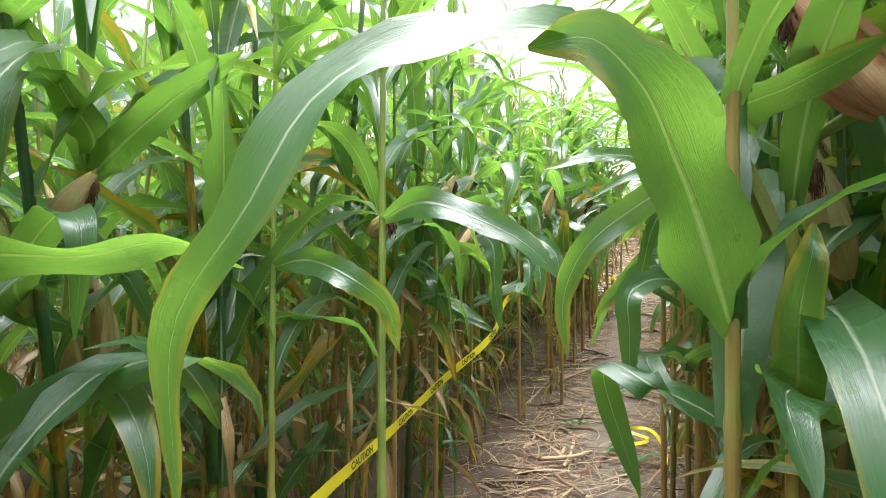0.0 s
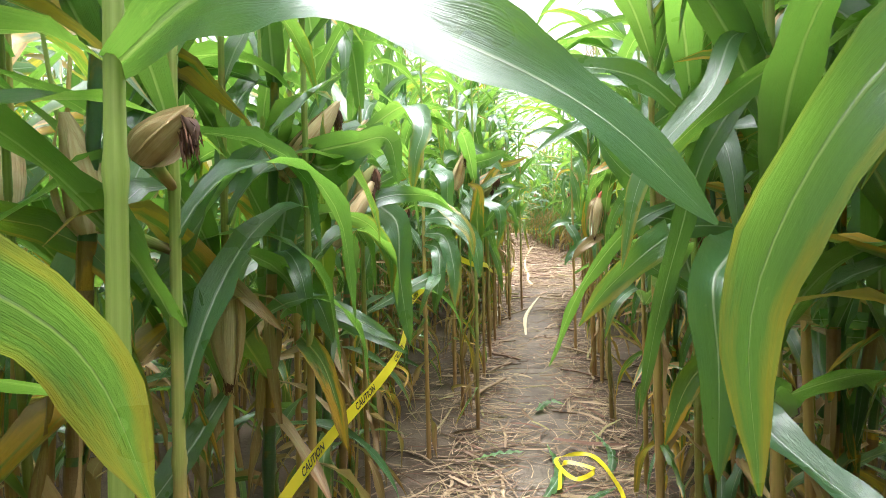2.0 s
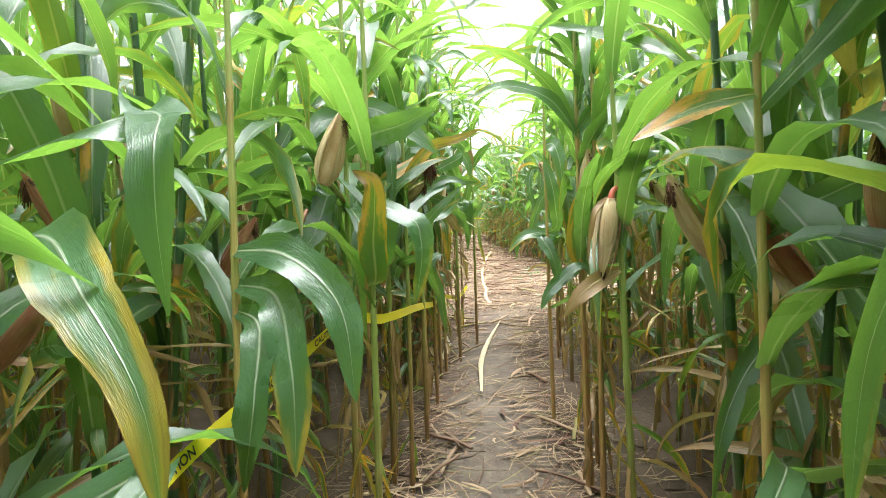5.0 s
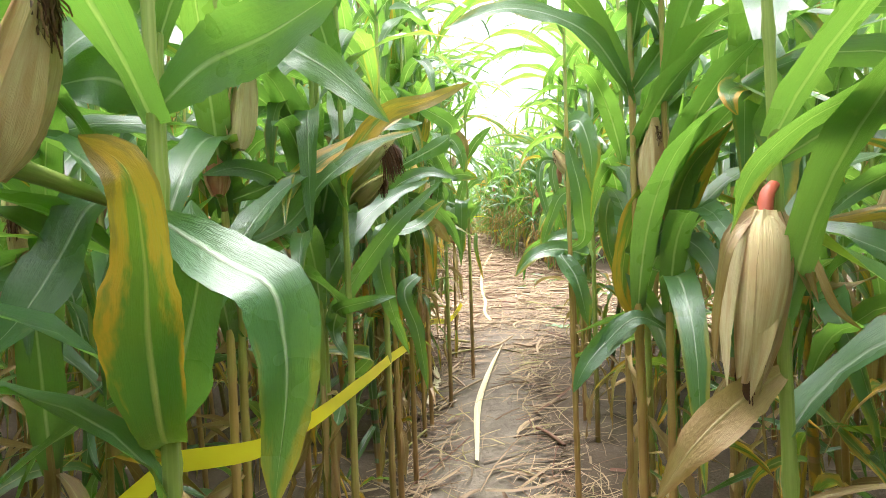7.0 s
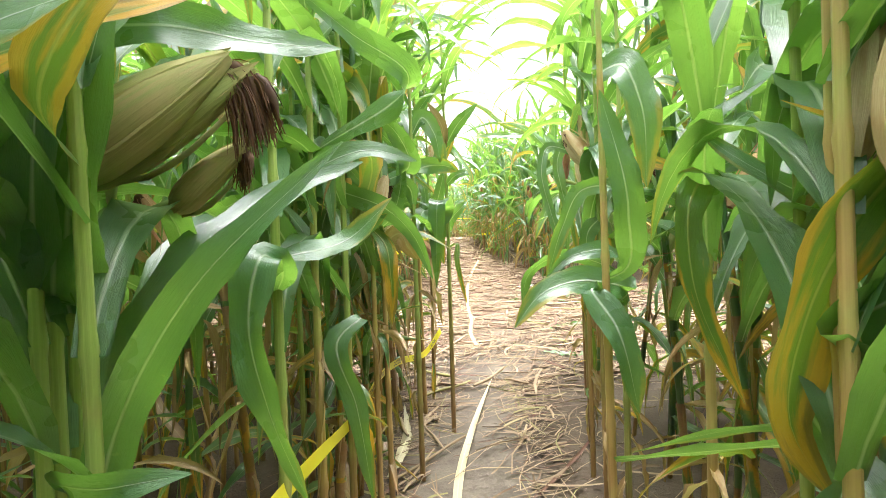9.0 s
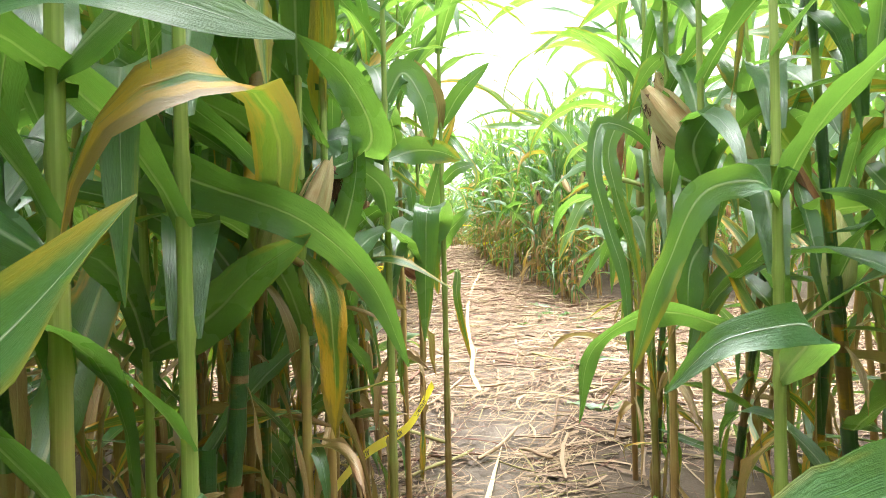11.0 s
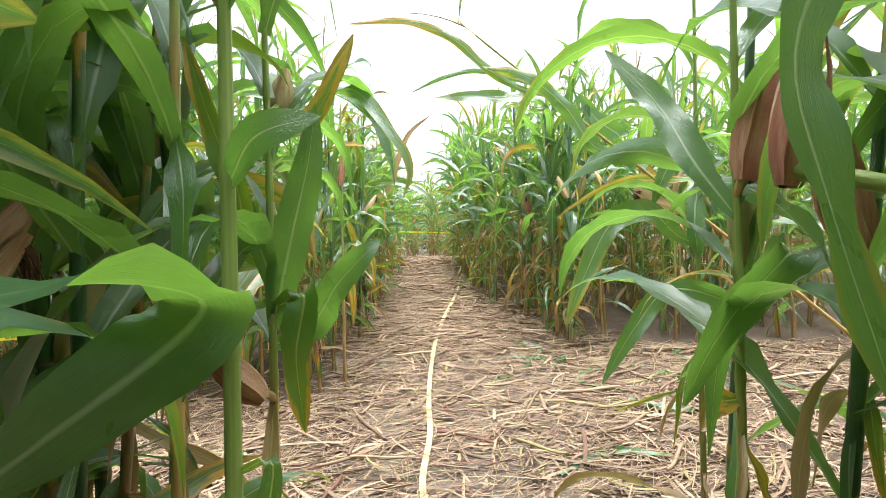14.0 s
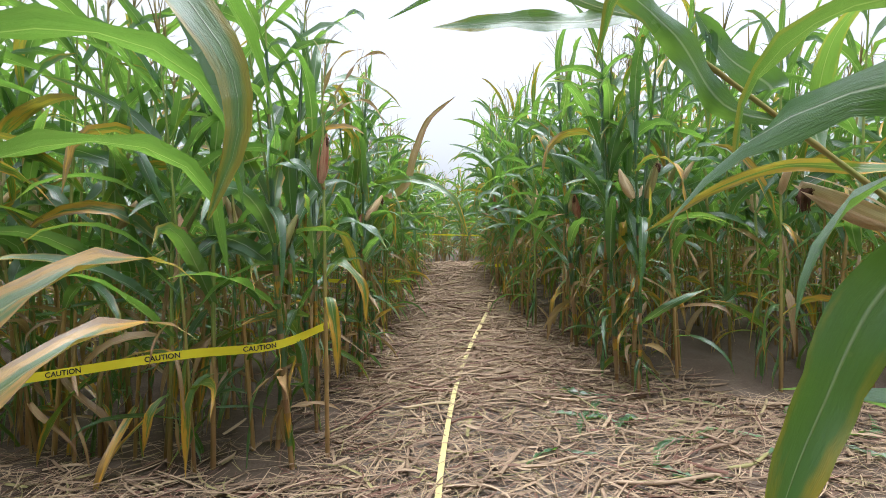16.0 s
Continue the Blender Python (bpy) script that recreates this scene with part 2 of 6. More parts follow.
def mesh_of(name, v, q, uv, m, materials, smooth=True):
    me = bpy.data.meshes.new(name)
    me.vertices.add(len(v))
    me.vertices.foreach_set("co", v.astype(np.float32).ravel())
    me.loops.add(q.size)
    me.loops.foreach_set("vertex_index", q.astype(np.int32).ravel())
    me.polygons.add(len(q))
    me.polygons.foreach_set("loop_start", np.arange(0, q.size, 4, dtype=np.int32))
    me.polygons.foreach_set("material_index", m.astype(np.int32))
    me.polygons.foreach_set("use_smooth", np.full(len(q), smooth))
    layer = me.uv_layers.new(name="UVMap")
    layer.data.foreach_set("uv", uv[q.ravel()].astype(np.float32).ravel())
    for mat in materials:
        me.materials.append(mat)
    me.update()
    me.validate()
    return me


def part(name, me, parent, label=""):
    ob = new(name, me)
    ob.parent = parent
    return tagged(ob, label)


def unit(a):
    return a / np.maximum(np.linalg.norm(a, axis=-1, keepdims=True), 1e-9)


def grid_quads(n, k, closed=False):
    i, j = np.meshgrid(np.arange(n - 1), np.arange(k if closed else k - 1), indexing="ij")
    a, b = i * k + j, i * k + (j + 1) % k
    return np.stack([a, b, b + k, a + k], -1).reshape(-1, 4)


def ribbon(spine, side, width, fold=0.22, ruffle=0.0, waves=5.0, twist=(0, 0), across=5, seed=0.0, profile=None):
    """A blade along a spine: its width swells and tapers, its middle sinks, its edges ruffle."""
    n = len(spine)
    s = np.linspace(0, 1, n)
    tang = unit(np.gradient(spine, axis=0))
    side = np.atleast_2d(np.asarray(side, float))
    k = np.linspace(0, 1, len(side))
    side = np.stack([np.interp(s, k, side[:, i]) for i in range(3)], -1)
    side = unit(side - (side * tang).sum(1)[:, None] * tang)
    norm = np.cross(tang, side)
    roll = np.radians(twist[0] + (twist[1] - twist[0]) * s)[:, None]
    side, norm = side * np.cos(roll) + norm * np.sin(roll), norm * np.cos(roll) - side * np.sin(roll)
    if profile is None:
        profile = np.minimum(1, 0.42 + 1.9 * s) * np.clip(1 - s ** 2.6, 0.015, 1) ** 0.9
    half = (0.5 * width * profile)[:, None, None]
    u = np.linspace(-1, 1, across)[None, :, None]
    edge = np.sin(s * waves * 6.283 + seed)[:, None, None] * np.abs(u) ** 2 * np.sign(u + 1e-6)
    edge = edge + 0.6 * np.sin(s * waves * 3.7 + seed * 2.1 + 1.3)[:, None, None] * np.abs(u) ** 2
    lift = (np.abs(u) ** 1.4 * fold + ruffle * edge) * half
    v = spine[:, None, :] + side[:, None, :] * (u * half) + norm[:, None, :] * lift
    uv = np.stack(np.broadcast_arrays((u[..., 0] + 1) / 2, s[:, None]), -1)
    return v.reshape(-1, 3), grid_quads(n, across), uv.reshape(-1, 2)


def arc(base, azimuth, length, rise, drop, power=1.3, n=12, drift=0.0):
    """A spine that leaves at a rise and bends over by drop degrees along its length."""
    s = (np.arange(n - 1) + 0.5) / (n - 1)
    e = np.radians(np.maximum(rise - drop * s ** power, -86 + 6 * s))
    a = np.radians(azimuth + drift * s)
    step = np.stack([np.cos(a) * np.cos(e), np.sin(a) * np.cos(e), np.sin(e)], -1) * length / (n - 1)
    return np.concatenate([[base], np.asarray(base) + np.cumsum(step, 0)])


def bezier(points, n=18):
    """A smooth curve through 3 or more points."""
    p = np.asarray(points, float)
    d = np.concatenate([[0], np.cumsum(np.linalg.norm(np.diff(p, axis=0), axis=1))])
    d = d / d[-1]
    m = np.gradient(p, d, axis=0)
    t = np.linspace(0, 1, n)
    i = np.clip(np.searchsorted(d, t, side="right") - 1, 0, len(p) - 2)
    h = (d[i + 1] - d[i])[:, None]
    x = ((t - d[i]) / (d[i + 1] - d[i]))[:, None]
    return ((2 * x**3 - 3 * x**2 + 1) * p[i] + (x**3 - 2 * x**2 + x) * h * m[i] + (3 * x**2 - 2 * x**3) * p[i + 1] + (x**3 - x**2) * h * m[i + 1])


def tube(spine, radius, sides=8, rib=0.0):
    n = len(spine)
    tang = unit(np.gradient(spine, axis=0))
    ref = np.array([1.0, 0.02, 0.01]) if abs(tang[:, 0]).mean() < 0.8 else np.array([0.01, 1.0, 0.02])
    a = unit(np.cross(tang, ref))
    b = np.cross(tang, a)
    w = np.linspace(0, 2 * np.pi, sides, endpoint=False)
    r = np.asarray(radius, float).reshape(-1, 1, 1) * np.ones((n, 1, 1)) * (1 + rib * np.cos(w * 3))[None, :, None]
    v = spine[:, None] + r * (np.cos(w)[None, :, None] * a[:, None] + np.sin(w)[None, :, None] * b[:, None])
    uv = np.stack(np.broadcast_arrays(w[None] / 6.283, np.linspace(0, 1, n)[:, None]), -1)
    return v.reshape(-1, 3), grid_quads(n, sides, True), uv.reshape(-1, 2)


def stalk_shape(height, lean, bend, thick, rng, nodes=10, sides=8, fine=True):
    """A stalk with swollen joints, thinner towards the top."""
    at, rad = [0.0], [thick * 1.05]
    step = height / nodes
    for i in range(nodes):
        z = (i + 0.75) * step
        r = thick * (1 - 0.62 * (z / height) ** 1.3)
        if fine:
            at += [z - 0.022, z, z + 0.022]
            rad += [r, r * 1.22, r * 0.98]
        else:
            at += [z]
            rad += [r]
    at.append(height)
    rad.append(thick * 0.3)
    z = np.array(at)
    x = np.radians(lean[0]) * z + bend * np.sin(z * 1.3)
    y = np.radians(lean[1]) * z + bend * np.sin(z * 1.7 + 1) - bend * 0.84
    return np.stack([x, y, z], -1), np.array(rad)


def spine_at(spine, z):
    return np.array([np.interp(z, spine[:, 2], spine[:, i]) for i in range(3)])


def ear_shape(base, way, length, radius, sides=12, rings=13, seed=0):
    """A husked ear: overlapping bracts make shallow ridges, and the tip is loose."""
    s = np.linspace(0, 1, rings)
    prof = radius * np.interp(s, [0, 0.06, 0.18, 0.38, 0.6, 0.8, 0.92, 1], [0.42, 0.72, 0.95, 1.0, 0.88, 0.62, 0.42, 0.26])
    way = unit(np.asarray(way, float))
    ref = np.array([0.0, 0.0, 1.0]) if abs(way[2]) < 0.9 else np.array([1.0, 0.0, 0.0])
    a = unit(np.cross(way, ref))
    b = np.cross(way, a)
    w = np.linspace(0, 2 * np.pi, sides, endpoint=False)
    ridge = 1 + 0.09 * np.cos(w[None] * 4 + seed + 1.5 * s[:, None]) + 0.05 * np.cos(w[None] * 7 + 2 * seed)
    bow = 0.06 * length * np.sin(s * 3.1)
    v = np.asarray(base) + way * (s * length)[:, None, None] + (prof[:, None] * ridge)[..., None] * (np.cos(w)[None, :, None] * a + np.sin(w)[None, :, None] * b)
    v = v + (bow[:, None, None] * a)
    uv = np.stack(np.broadcast_arrays(w[None] / 6.283, s[:, None]), -1)
    return v.reshape(-1, 3), grid_quads(rings, sides, True), uv.reshape(-1, 2)


def husk_blades(b, base, way, length, radius, count, rng, open_by=0.0):
    """Pointed outer bracts, lying on the ear or sprung from it."""
    way = unit(np.asarray(way, float))
    ref = np.array([0.0, 0.0, 1.0]) if abs(way[2]) < 0.9 else np.array([1.0, 0.0, 0.0])
    e1 = unit(np.cross(way, ref))
    e2 = np.cross(way, e1)
    for i in range(count):
        w = 6.283 * i / count + rng.uniform(-0.3, 0.3)
        out = np.cos(w) * e1 + np.sin(w) * e2
        s = np.linspace(0, 1, 8)[:, None]
        bulge = radius * np.interp(s, [0, 0.1, 0.38, 0.7, 1], [0.5, 0.9, 1.1, 0.88, 0.35])
        spread = open_by * rng.uniform(0.3, 1.0) * length * s**1.6
        spine = base + way * s * length * rng.uniform(0.90, 1.08) + out * (bulge * 0.90 + spread)
        b.add(*ribbon(spine, np.cross(way, out), radius * 1.25, fold=-0.35, across=4, waves=1.5, ruffle=0.05, seed=i))


def silk_tuft(b, tip, way, length, rng, count=180, spread=0.06):
    """Matted strands that leave the tip together and hang down beside it, round a dense clump."""
    way = unit(np.asarray(way, float))
    fall = np.array([rng.normal(0, 0.10), rng.normal(0, 0.10), -1.0])
    core = np.linspace(0, 1, 7)[:, None]
    line = tip - way * 0.025 + way * length * 0.6 * np.sin(core * 1.5) + fall * length * 0.9 * core ** 1.7
    b.add(*tube(line, np.interp(core[:, 0], [0, 0.25, 0.7, 1], [0.007, 0.011, 0.010, 0.003]), 7, 0.2))
    for i in range(count):
        s = np.linspace(0, 1, 6)[:, None]
        reach = rng.uniform(0.6, 1.15)
        spine = tip - way * 0.025 + rng.normal(0, 0.0035, 3) + way * length * 0.5 * np.sin(s * 1.5) * rng.uniform(0.6, 1.2) + fall * length * reach * s ** 1.6
        spine = spine + rng.normal(0, spread, 3) * length * s + rng.normal(0, 0.0022, (6, 3)) * s
        b.add(*ribbon(spine, rng.normal(0, 1, 3), 0.0034, fold=0.0, across=2, profile=np.linspace(1, 0.5, 6)))


def tassel_shape(b, base, rng, lean, branches=7, n=5, width=0.007, m=0):
    tall = rng.uniform(0.24, 0.36)
    up = unit(np.array([lean[0], lean[1], 1.0]))
    side = unit(np.cross(up, rng.normal(0, 1, 3)))
    s = np.linspace(0, 1, n)[:, None]
    b.add(*ribbon(base + up * tall * s, side, width * 1.5, fold=0.0, across=2, profile=np.linspace(1, 0.4, n)), m)
    for i in range(branches):
        a = rng.uniform(0, 6.283)
        out = np.array([np.cos(a), np.sin(a), 0])
        spread = rng.uniform(0.3, 0.9)
        start = base + up * tall * rng.uniform(0.1, 0.45)
        spine = start + (up * 0.9 + out * spread) * tall * 0.75 * s - np.array([0, 0, 1]) * tall * 0.35 * spread * s**2
        b.add(*ribbon(spine, np.cross(up, out), width, fold=0.0, across=2, profile=np.linspace(1, 0.5, n)), m)


# ---- the lie of the land ----
def soft_plus(a, k=1.2):
    return np.logaddexp(0, np.asarray(a, float) * k) / k


def ground_z(x, y):
    """The field climbs ahead of the walk and levels off on the hill."""
    y = np.asarray(y, float)
    z = -0.24 + 0.03 * np.maximum(y, -15) + 0.07 * soft_plus(y - 0.8) + 0.04 * soft_plus(y - 10.0)
    z = z - 0.13 * soft_plus(y - 16.2) - 0.01 * soft_plus(y - 40.0, 0.4)
    x = np.asarray(x, float)
    return z + 0.012 * np.sin(x * 2.1 + y * 0.7) + 0.010 * np.sin(y * 2.9 - x * 1.3)


def edge_left(y):
    return np.interp(y, [-30, 3, 4.5, 5, 6.3, 7.2, 8, 10.4, 11.2, 13, 15, 18, 60], [-0.55, -0.55, -0.52, -0.45, -0.35, -0.25, -0.20, -0.30, -0.26, -0.20, -0.12, -0.10, -0.10])


def edge_right(y):
    return np.interp(y, [-30, 0, 3, 5, 7.2, 8.0, 9, 10.8, 11.4, 12.6, 13.4, 14.8, 18, 60], [0.42, 0.42, 0.54, 0.58, 0.68, 0.78, 1.2, 1.8, 1.62, 1.38, 1.06, 0.95, 0.95, 0.95])


def on_path(x, y):
    """Where no corn stands: the trail, the crossing, and the turn at the far end."""
    trail = (x > edge_left(y)) & (x < edge_right(y)) & (y < 18.6) & (y > -6)
    cross_left = (x < 0.5) & (x > -7) & (y > 8.30) & (y < 10.38 - 0.03 * x)
    cross_right = (x > 0.5) & (x < 5.5) & (y > 8.15) & (y < 11.25 + 0.04 * x)
    end_turn = (x > -5) & (x < 0.6) & (y > 17.4) & (y < 18.6)
    return trail | cross_left | cross_right | end_turn


def build_ground():
    """One sheet of soil, fine along the trail and coarse towards the horizon."""
    xs = np.concatenate([-np.geomspace(1500, 4.2, 26), np.linspace(-4, 4, 131), np.geomspace(4.2, 1500, 26)])
    ys = np.concatenate([-np.geomspace(1500, 3.2, 24), np.linspace(-3, 19, 331), np.geomspace(19.3, 2500, 30)])
    gx, gy = np.meshgrid(xs, ys, indexing="xy")
    gz = ground_z(gx, gy)
    near = (np.abs(gx) < 4.1) & (gy > -3.1) & (gy < 19.1)
    clod = np.array([noise.fractal(Vector((a * 5, b * 5, 0.3)), 0.8, 2.0, 4) if k else 0.0 for a, b, k in zip(gx.ravel(), gy.ravel(), near.ravel())]).reshape(gx.shape)
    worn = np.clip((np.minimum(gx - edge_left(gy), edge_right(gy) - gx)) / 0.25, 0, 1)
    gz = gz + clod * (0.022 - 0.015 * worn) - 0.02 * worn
    v = np.stack([gx, gy, gz], -1).reshape(-1, 3)
    uv = v[:, :2]
    q = grid_quads(len(ys), len(xs))
    me = mesh_of("ground", v, q, uv, np.zeros(len(q)), [SOIL])
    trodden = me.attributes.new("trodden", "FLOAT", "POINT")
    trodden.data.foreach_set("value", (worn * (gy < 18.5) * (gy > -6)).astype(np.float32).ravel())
    ob = new("ground", me)
    tagged(ob, "brown trodden soil rising gently between rows of corn", "ground", kind="structure")


build_ground()

# ---- corn plants ----


def plan_plant(rng, lush=True, tall=None):
    """Numbers for one plant: stalk, leaves, ears."""
    height = tall or rng.uniform(2.15, 2.55)
    plan = {"height": height, "lean": rng.normal(0, 3.0, 2), "bend": rng.normal(0, 0.022), "thick": rng.uniform(0.0105, 0.014), "leaves": [], "ears": []}
    az, nodes = rng.uniform(0, 360), 13
    for i in range(nodes):
        z = height * (i + 0.9) / (nodes + 0.6)
        f = z / height
        az += 180 + rng.normal(0, 18)
        if f < 0.13:
            continue
        if f < 0.36:
            kind = rng.choice([2, 1, 1, 0, 0])
            shape = (rng.uniform(0.35, 0.66), rng.uniform(0.030, 0.065), rng.uniform(-40, 50), rng.uniform(40, 200))
        elif f < 0.85:
            kind = rng.choice([0, 0, 0, 0, 0, 0, 0, 0, 1])
            shape = (rng.uniform(0.62, 0.92), rng.uniform(0.060, 0.092), rng.uniform(40, 80), rng.choice([45, 75, 100, 120, 145, 180]) + rng.uniform(-20, 20))
        else:
            kind = rng.choice([0, 0, 0, 0, 0, 0, 1])
            shape = (rng.uniform(0.42, 0.65), rng.uniform(0.045, 0.07), rng.uniform(58, 80), rng.uniform(40, 120))
        plan["leaves"].append((z, az, kind, *shape, rng.choice([0.8, 1.2, 1.6, 2.6, 4.0]) * rng.uniform(0.85, 1.15), rng.normal(0, 45), rng.normal(0, 95), rng.uniform(0, 6.28)))
    for k in range(11):
        plan["leaves"].append((height * rng.uniform(0.09, 0.48), rng.uniform(0, 360), rng.choice([2, 2, 2, 1, 0]), rng.uniform(0.18, 0.48), rng.uniform(0.014, 0.040), rng.uniform(-80, 20), rng.uniform(10, 120), rng.uniform(0.6, 1.4), rng.normal(0, 70), rng.normal(0, 190), rng.uniform(0, 6.28)))
    for k in range(rng.choice([0, 0, 1, 1])):
        plan["ears"].append((height * rng.uniform(0.46, 0.60) + 0.12 * k, rng.uniform(0, 360), rng.uniform(12, 40), rng.uniform(0.21, 0.27), rng.uniform(0.024, 0.031), rng.choice([0, 0, 1, 2])))
    return plan


LEAVES, HUSKS = [GREEN, YELLOW, DRY], [HUSK, HUSK_GREEN, HUSK_RED]


def ear_parts(plant, base, way, length, radius, husk, rng, open_by=0.0, blades=3, silk=0.06):
    b = Build()
    b.add(*ear_shape(base, way, length, radius, seed=rng.uniform(0, 6)))
    husk_blades(b, np.asarray(base), way, length, radius, blades, rng, open_by)
    ear = part("ear", b.mesh("ear", [husk]), plant)
    if silk:
        s = Build()
        silk_tuft(s, np.asarray(base) + unit(np.asarray(way, float)) * length * 0.97, way, silk, rng)
        part("silk", s.mesh("silk", [SILK]), ear, "dark brown dried corn silk")
    return ear


def corn_plant(plan, rng, tassel=True):
    """A plant as a thing: stalk, each leaf, each ear with its silk, and the tassel."""
    plant = new("corn_plant")
    spine, rad = stalk_shape(plan["height"], plan["lean"], plan["bend"], plan["thick"], rng)
    b = Build()
    b.add(*tube(spine, rad, 9))
    part("stalk", b.mesh("stalk", [STEM]), plant)
    for z, az, kind, length, width, rise, drop, power, drift, twist, seed in plan["leaves"]:
        base = spine_at(spine, z)
        a = np.radians(az)
        b = Build()
        curve = arc(base + np.array([np.cos(a), np.sin(a), 0]) * 0.006, az, length, rise, drop, power, 14, drift)
        b.add(*ribbon(curve, (-np.sin(a), np.cos(a), 0), width, 0.38, 0.34, length * 6, (0, twist), 5, seed))
        # the sheath that wraps the stalk below the blade
        low = np.linspace(max(z - 0.16, 0.02), z + 0.01, 5)
        wrap = np.stack([spine_at(spine, h) for h in low])
        b.add(*tube(wrap, np.interp(low, spine[:, 2], rad) * np.linspace(1.12, 1.45, 5), 7))
        part("leaf", b.mesh("leaf", [LEAVES[kind]]), plant, ("", "yellowing leaf", "dry brown leaf")[kind])
    for z, az, off, length, radius, husk in plan["ears"]:
        a, o = np.radians(az), np.radians(off)
        way = (np.cos(a) * np.sin(o), np.sin(a) * np.sin(o), np.cos(o))
        base = spine_at(spine, z) + np.array([np.cos(a), np.sin(a), 0]) * 0.022
        ear_parts(plant, base, way, length, radius, HUSKS[husk], rng)
    if tassel:
        b = Build()
        tassel_shape(b, spine_at(spine, plan["height"]), rng, np.radians(plan["lean"]), 8, 5, 0.006)
        part("tassel", b.mesh("tassel", [TASSEL]), plant)
    return plant


def plain_plant(plan, rng):
    """The same plant with few faces, for the joined rows of the field: its core, and each leaf with its spine."""
    b = Build()
    spine, rad = stalk_shape(plan["height"], plan["lean"], plan["bend"], plan["thick"], rng, 5, 4, False)
    b.add(*tube(spine, rad, 5), 3)
    for z, az, off, length, radius, husk in plan["ears"]:
        a, o = np.radians(az), np.radians(off)
        way = (np.cos(a) * np.sin(o), np.sin(a) * np.sin(o), np.cos(o))
        b.add(*ear_shape(spine_at(spine, z), way, length, radius, 6, 7), 4 + husk)
    tassel_shape(b, spine_at(spine, plan["height"]), rng, np.radians(plan["lean"]), 5, 3, 0.009, 7)
    leaves = []
    for z, az, kind, length, width, rise, drop, power, drift, twist, seed in plan["leaves"]:
        a = np.radians(az)
        curve = arc(spine_at(spine, z), az, length, rise, drop, power, 8, drift)
        leaves.append((curve, kind, ribbon(curve, (-np.sin(a), np.cos(a), 0), width, 0.45, 0.22, length * 3, (0, twist), 3, seed)))
    return b.arrays(), leaves


FIELD_MATERIALS = [GREEN, YELLOW, DRY, STEM, HUSK, HUSK_GREEN, HUSK_RED, TASSEL]


def row_places(rng):
    """Where the corn stands: drilled rows along the trail, jittered, with the paths left free."""
    places = []
    for x0 in np.arange(-9.4, 9.7, 0.52):
        for y0 in np.arange(-2.6, 30, 0.20):
            x, y = x0 + 0.1 + rng.normal(0, 0.07), y0 + rng.normal(0, 0.05)
            far = abs(x - 0.2) > 4.5 or y > 21
            if far and rng.random() < 0.55:
                continue
            if not on_path(x, y):
                places.append((x, y))
    # the stalks left standing along the edges of the trail
    for y in np.arange(-2.2, 17.3, 0.15):
        for edge, sign in ((edge_left, -1), (edge_right, 1)):
            if rng.random() < 0.8:
                x, yy = float(edge(y)) + sign * abs(rng.normal(0.03, 0.05)), y + rng.normal(0, 0.05)
                if not on_path(x + sign * 0.02, yy) and not (8.1 < yy < 11.3):
                    places.append((x, yy))
    for x in np.arange(-6.5, -0.3, 0.14) + rng.normal(0, 0.04, 45)[:len(np.arange(-6.5, -0.3, 0.14))]:
        places.append((x, 10.44 - 0.03 * x + abs(rng.normal(0, 0.16))))
        places.append((x, 8.25 - abs(rng.normal(0, 0.06))))
    return places


def walk_line(rows):
    """Points along the line walked, close together."""
    p = np.array([m.translation for _, m in rows])
    return np.concatenate([a + (b - a) * np.linspace(0, 1, 8)[:, None] for a, b in zip(p, p[1:])])


WALK = walk_line(PATH)


def in_the_way(points):
    """Whether a leaf along these points would hang into the walker's room: they were brushed aside or torn off."""
    near = np.hypot(points[:, None, 0] - WALK[None, :, 0], points[:, None, 1] - WALK[None, :, 1])
    low = points[:, None, 2] - WALK[None, :, 2]
    if ((near < 0.36) & (low < 0.40)).any():
        return True
    x, y = points[:, 0], points[:, 1]
    inside = (x > edge_left(y) + 0.30) & (x < edge_right(y) - 0.30) & (y < 18)
    return bool((inside & (points[:, 2] - ground_z(x, y) < 1.5)).sum() > 1)


def placed(points, x, y, a, s, sz):
    c, d = np.cos(a) * s, np.sin(a) * s
    return points @ np.array([[c, d, 0], [-d, c, 0], [0, 0, sz]]) + (x, y, float(ground_z(x, y)) - 0.03)


def free_turn(curve, x, y, a, s, sz):
    """The turn about the stalk by which a leaf hangs clear of the walk, or None."""
    for turn in (0.0, 0.8, -0.8, 1.7, -1.7, 2.5, -2.5, 3.14):
        if not in_the_way(placed(curve, x, y, a + turn, s, sz)):
            return turn
    return None


def arching_leaves(plant, height, x, y, s, rng):
    """Narrow upper leaves that reach over the trail above the walker's head."""
    turn = plant.matrix_basis.to_euler().z
    over = 0.0 if x < 0.1 else math.pi
    for k in range(2):
        a = over + rng.uniform(-1.0, 1.0) - turn
        long, rise, drop = rng.uniform(0.5, 0.85), rng.uniform(35, 70), rng.uniform(50, 140)
        curve = arc((0, 0, height * rng.uniform(0.74, 0.97)), math.degrees(a), long, rise, drop, rng.uniform(1.0, 2.2), 12, rng.normal(0, 25))
        c, d = math.cos(turn) * s, math.sin(turn) * s
        world = curve @ np.array([[c, d, 0], [-d, c, 0], [0, 0, s]]) + tuple(plant.matrix_basis.translation)
        if in_the_way(world):
            continue
        b = Build()
        b.add(*ribbon(curve, (-math.sin(a), math.cos(a), 0), rng.uniform(0.035, 0.062), 0.4, 0.3, long * 5, (0, rng.normal(0, 60)), 5, rng.uniform(0, 6)))
        part("leaf", b.mesh("leaf", [GREEN]), plant)


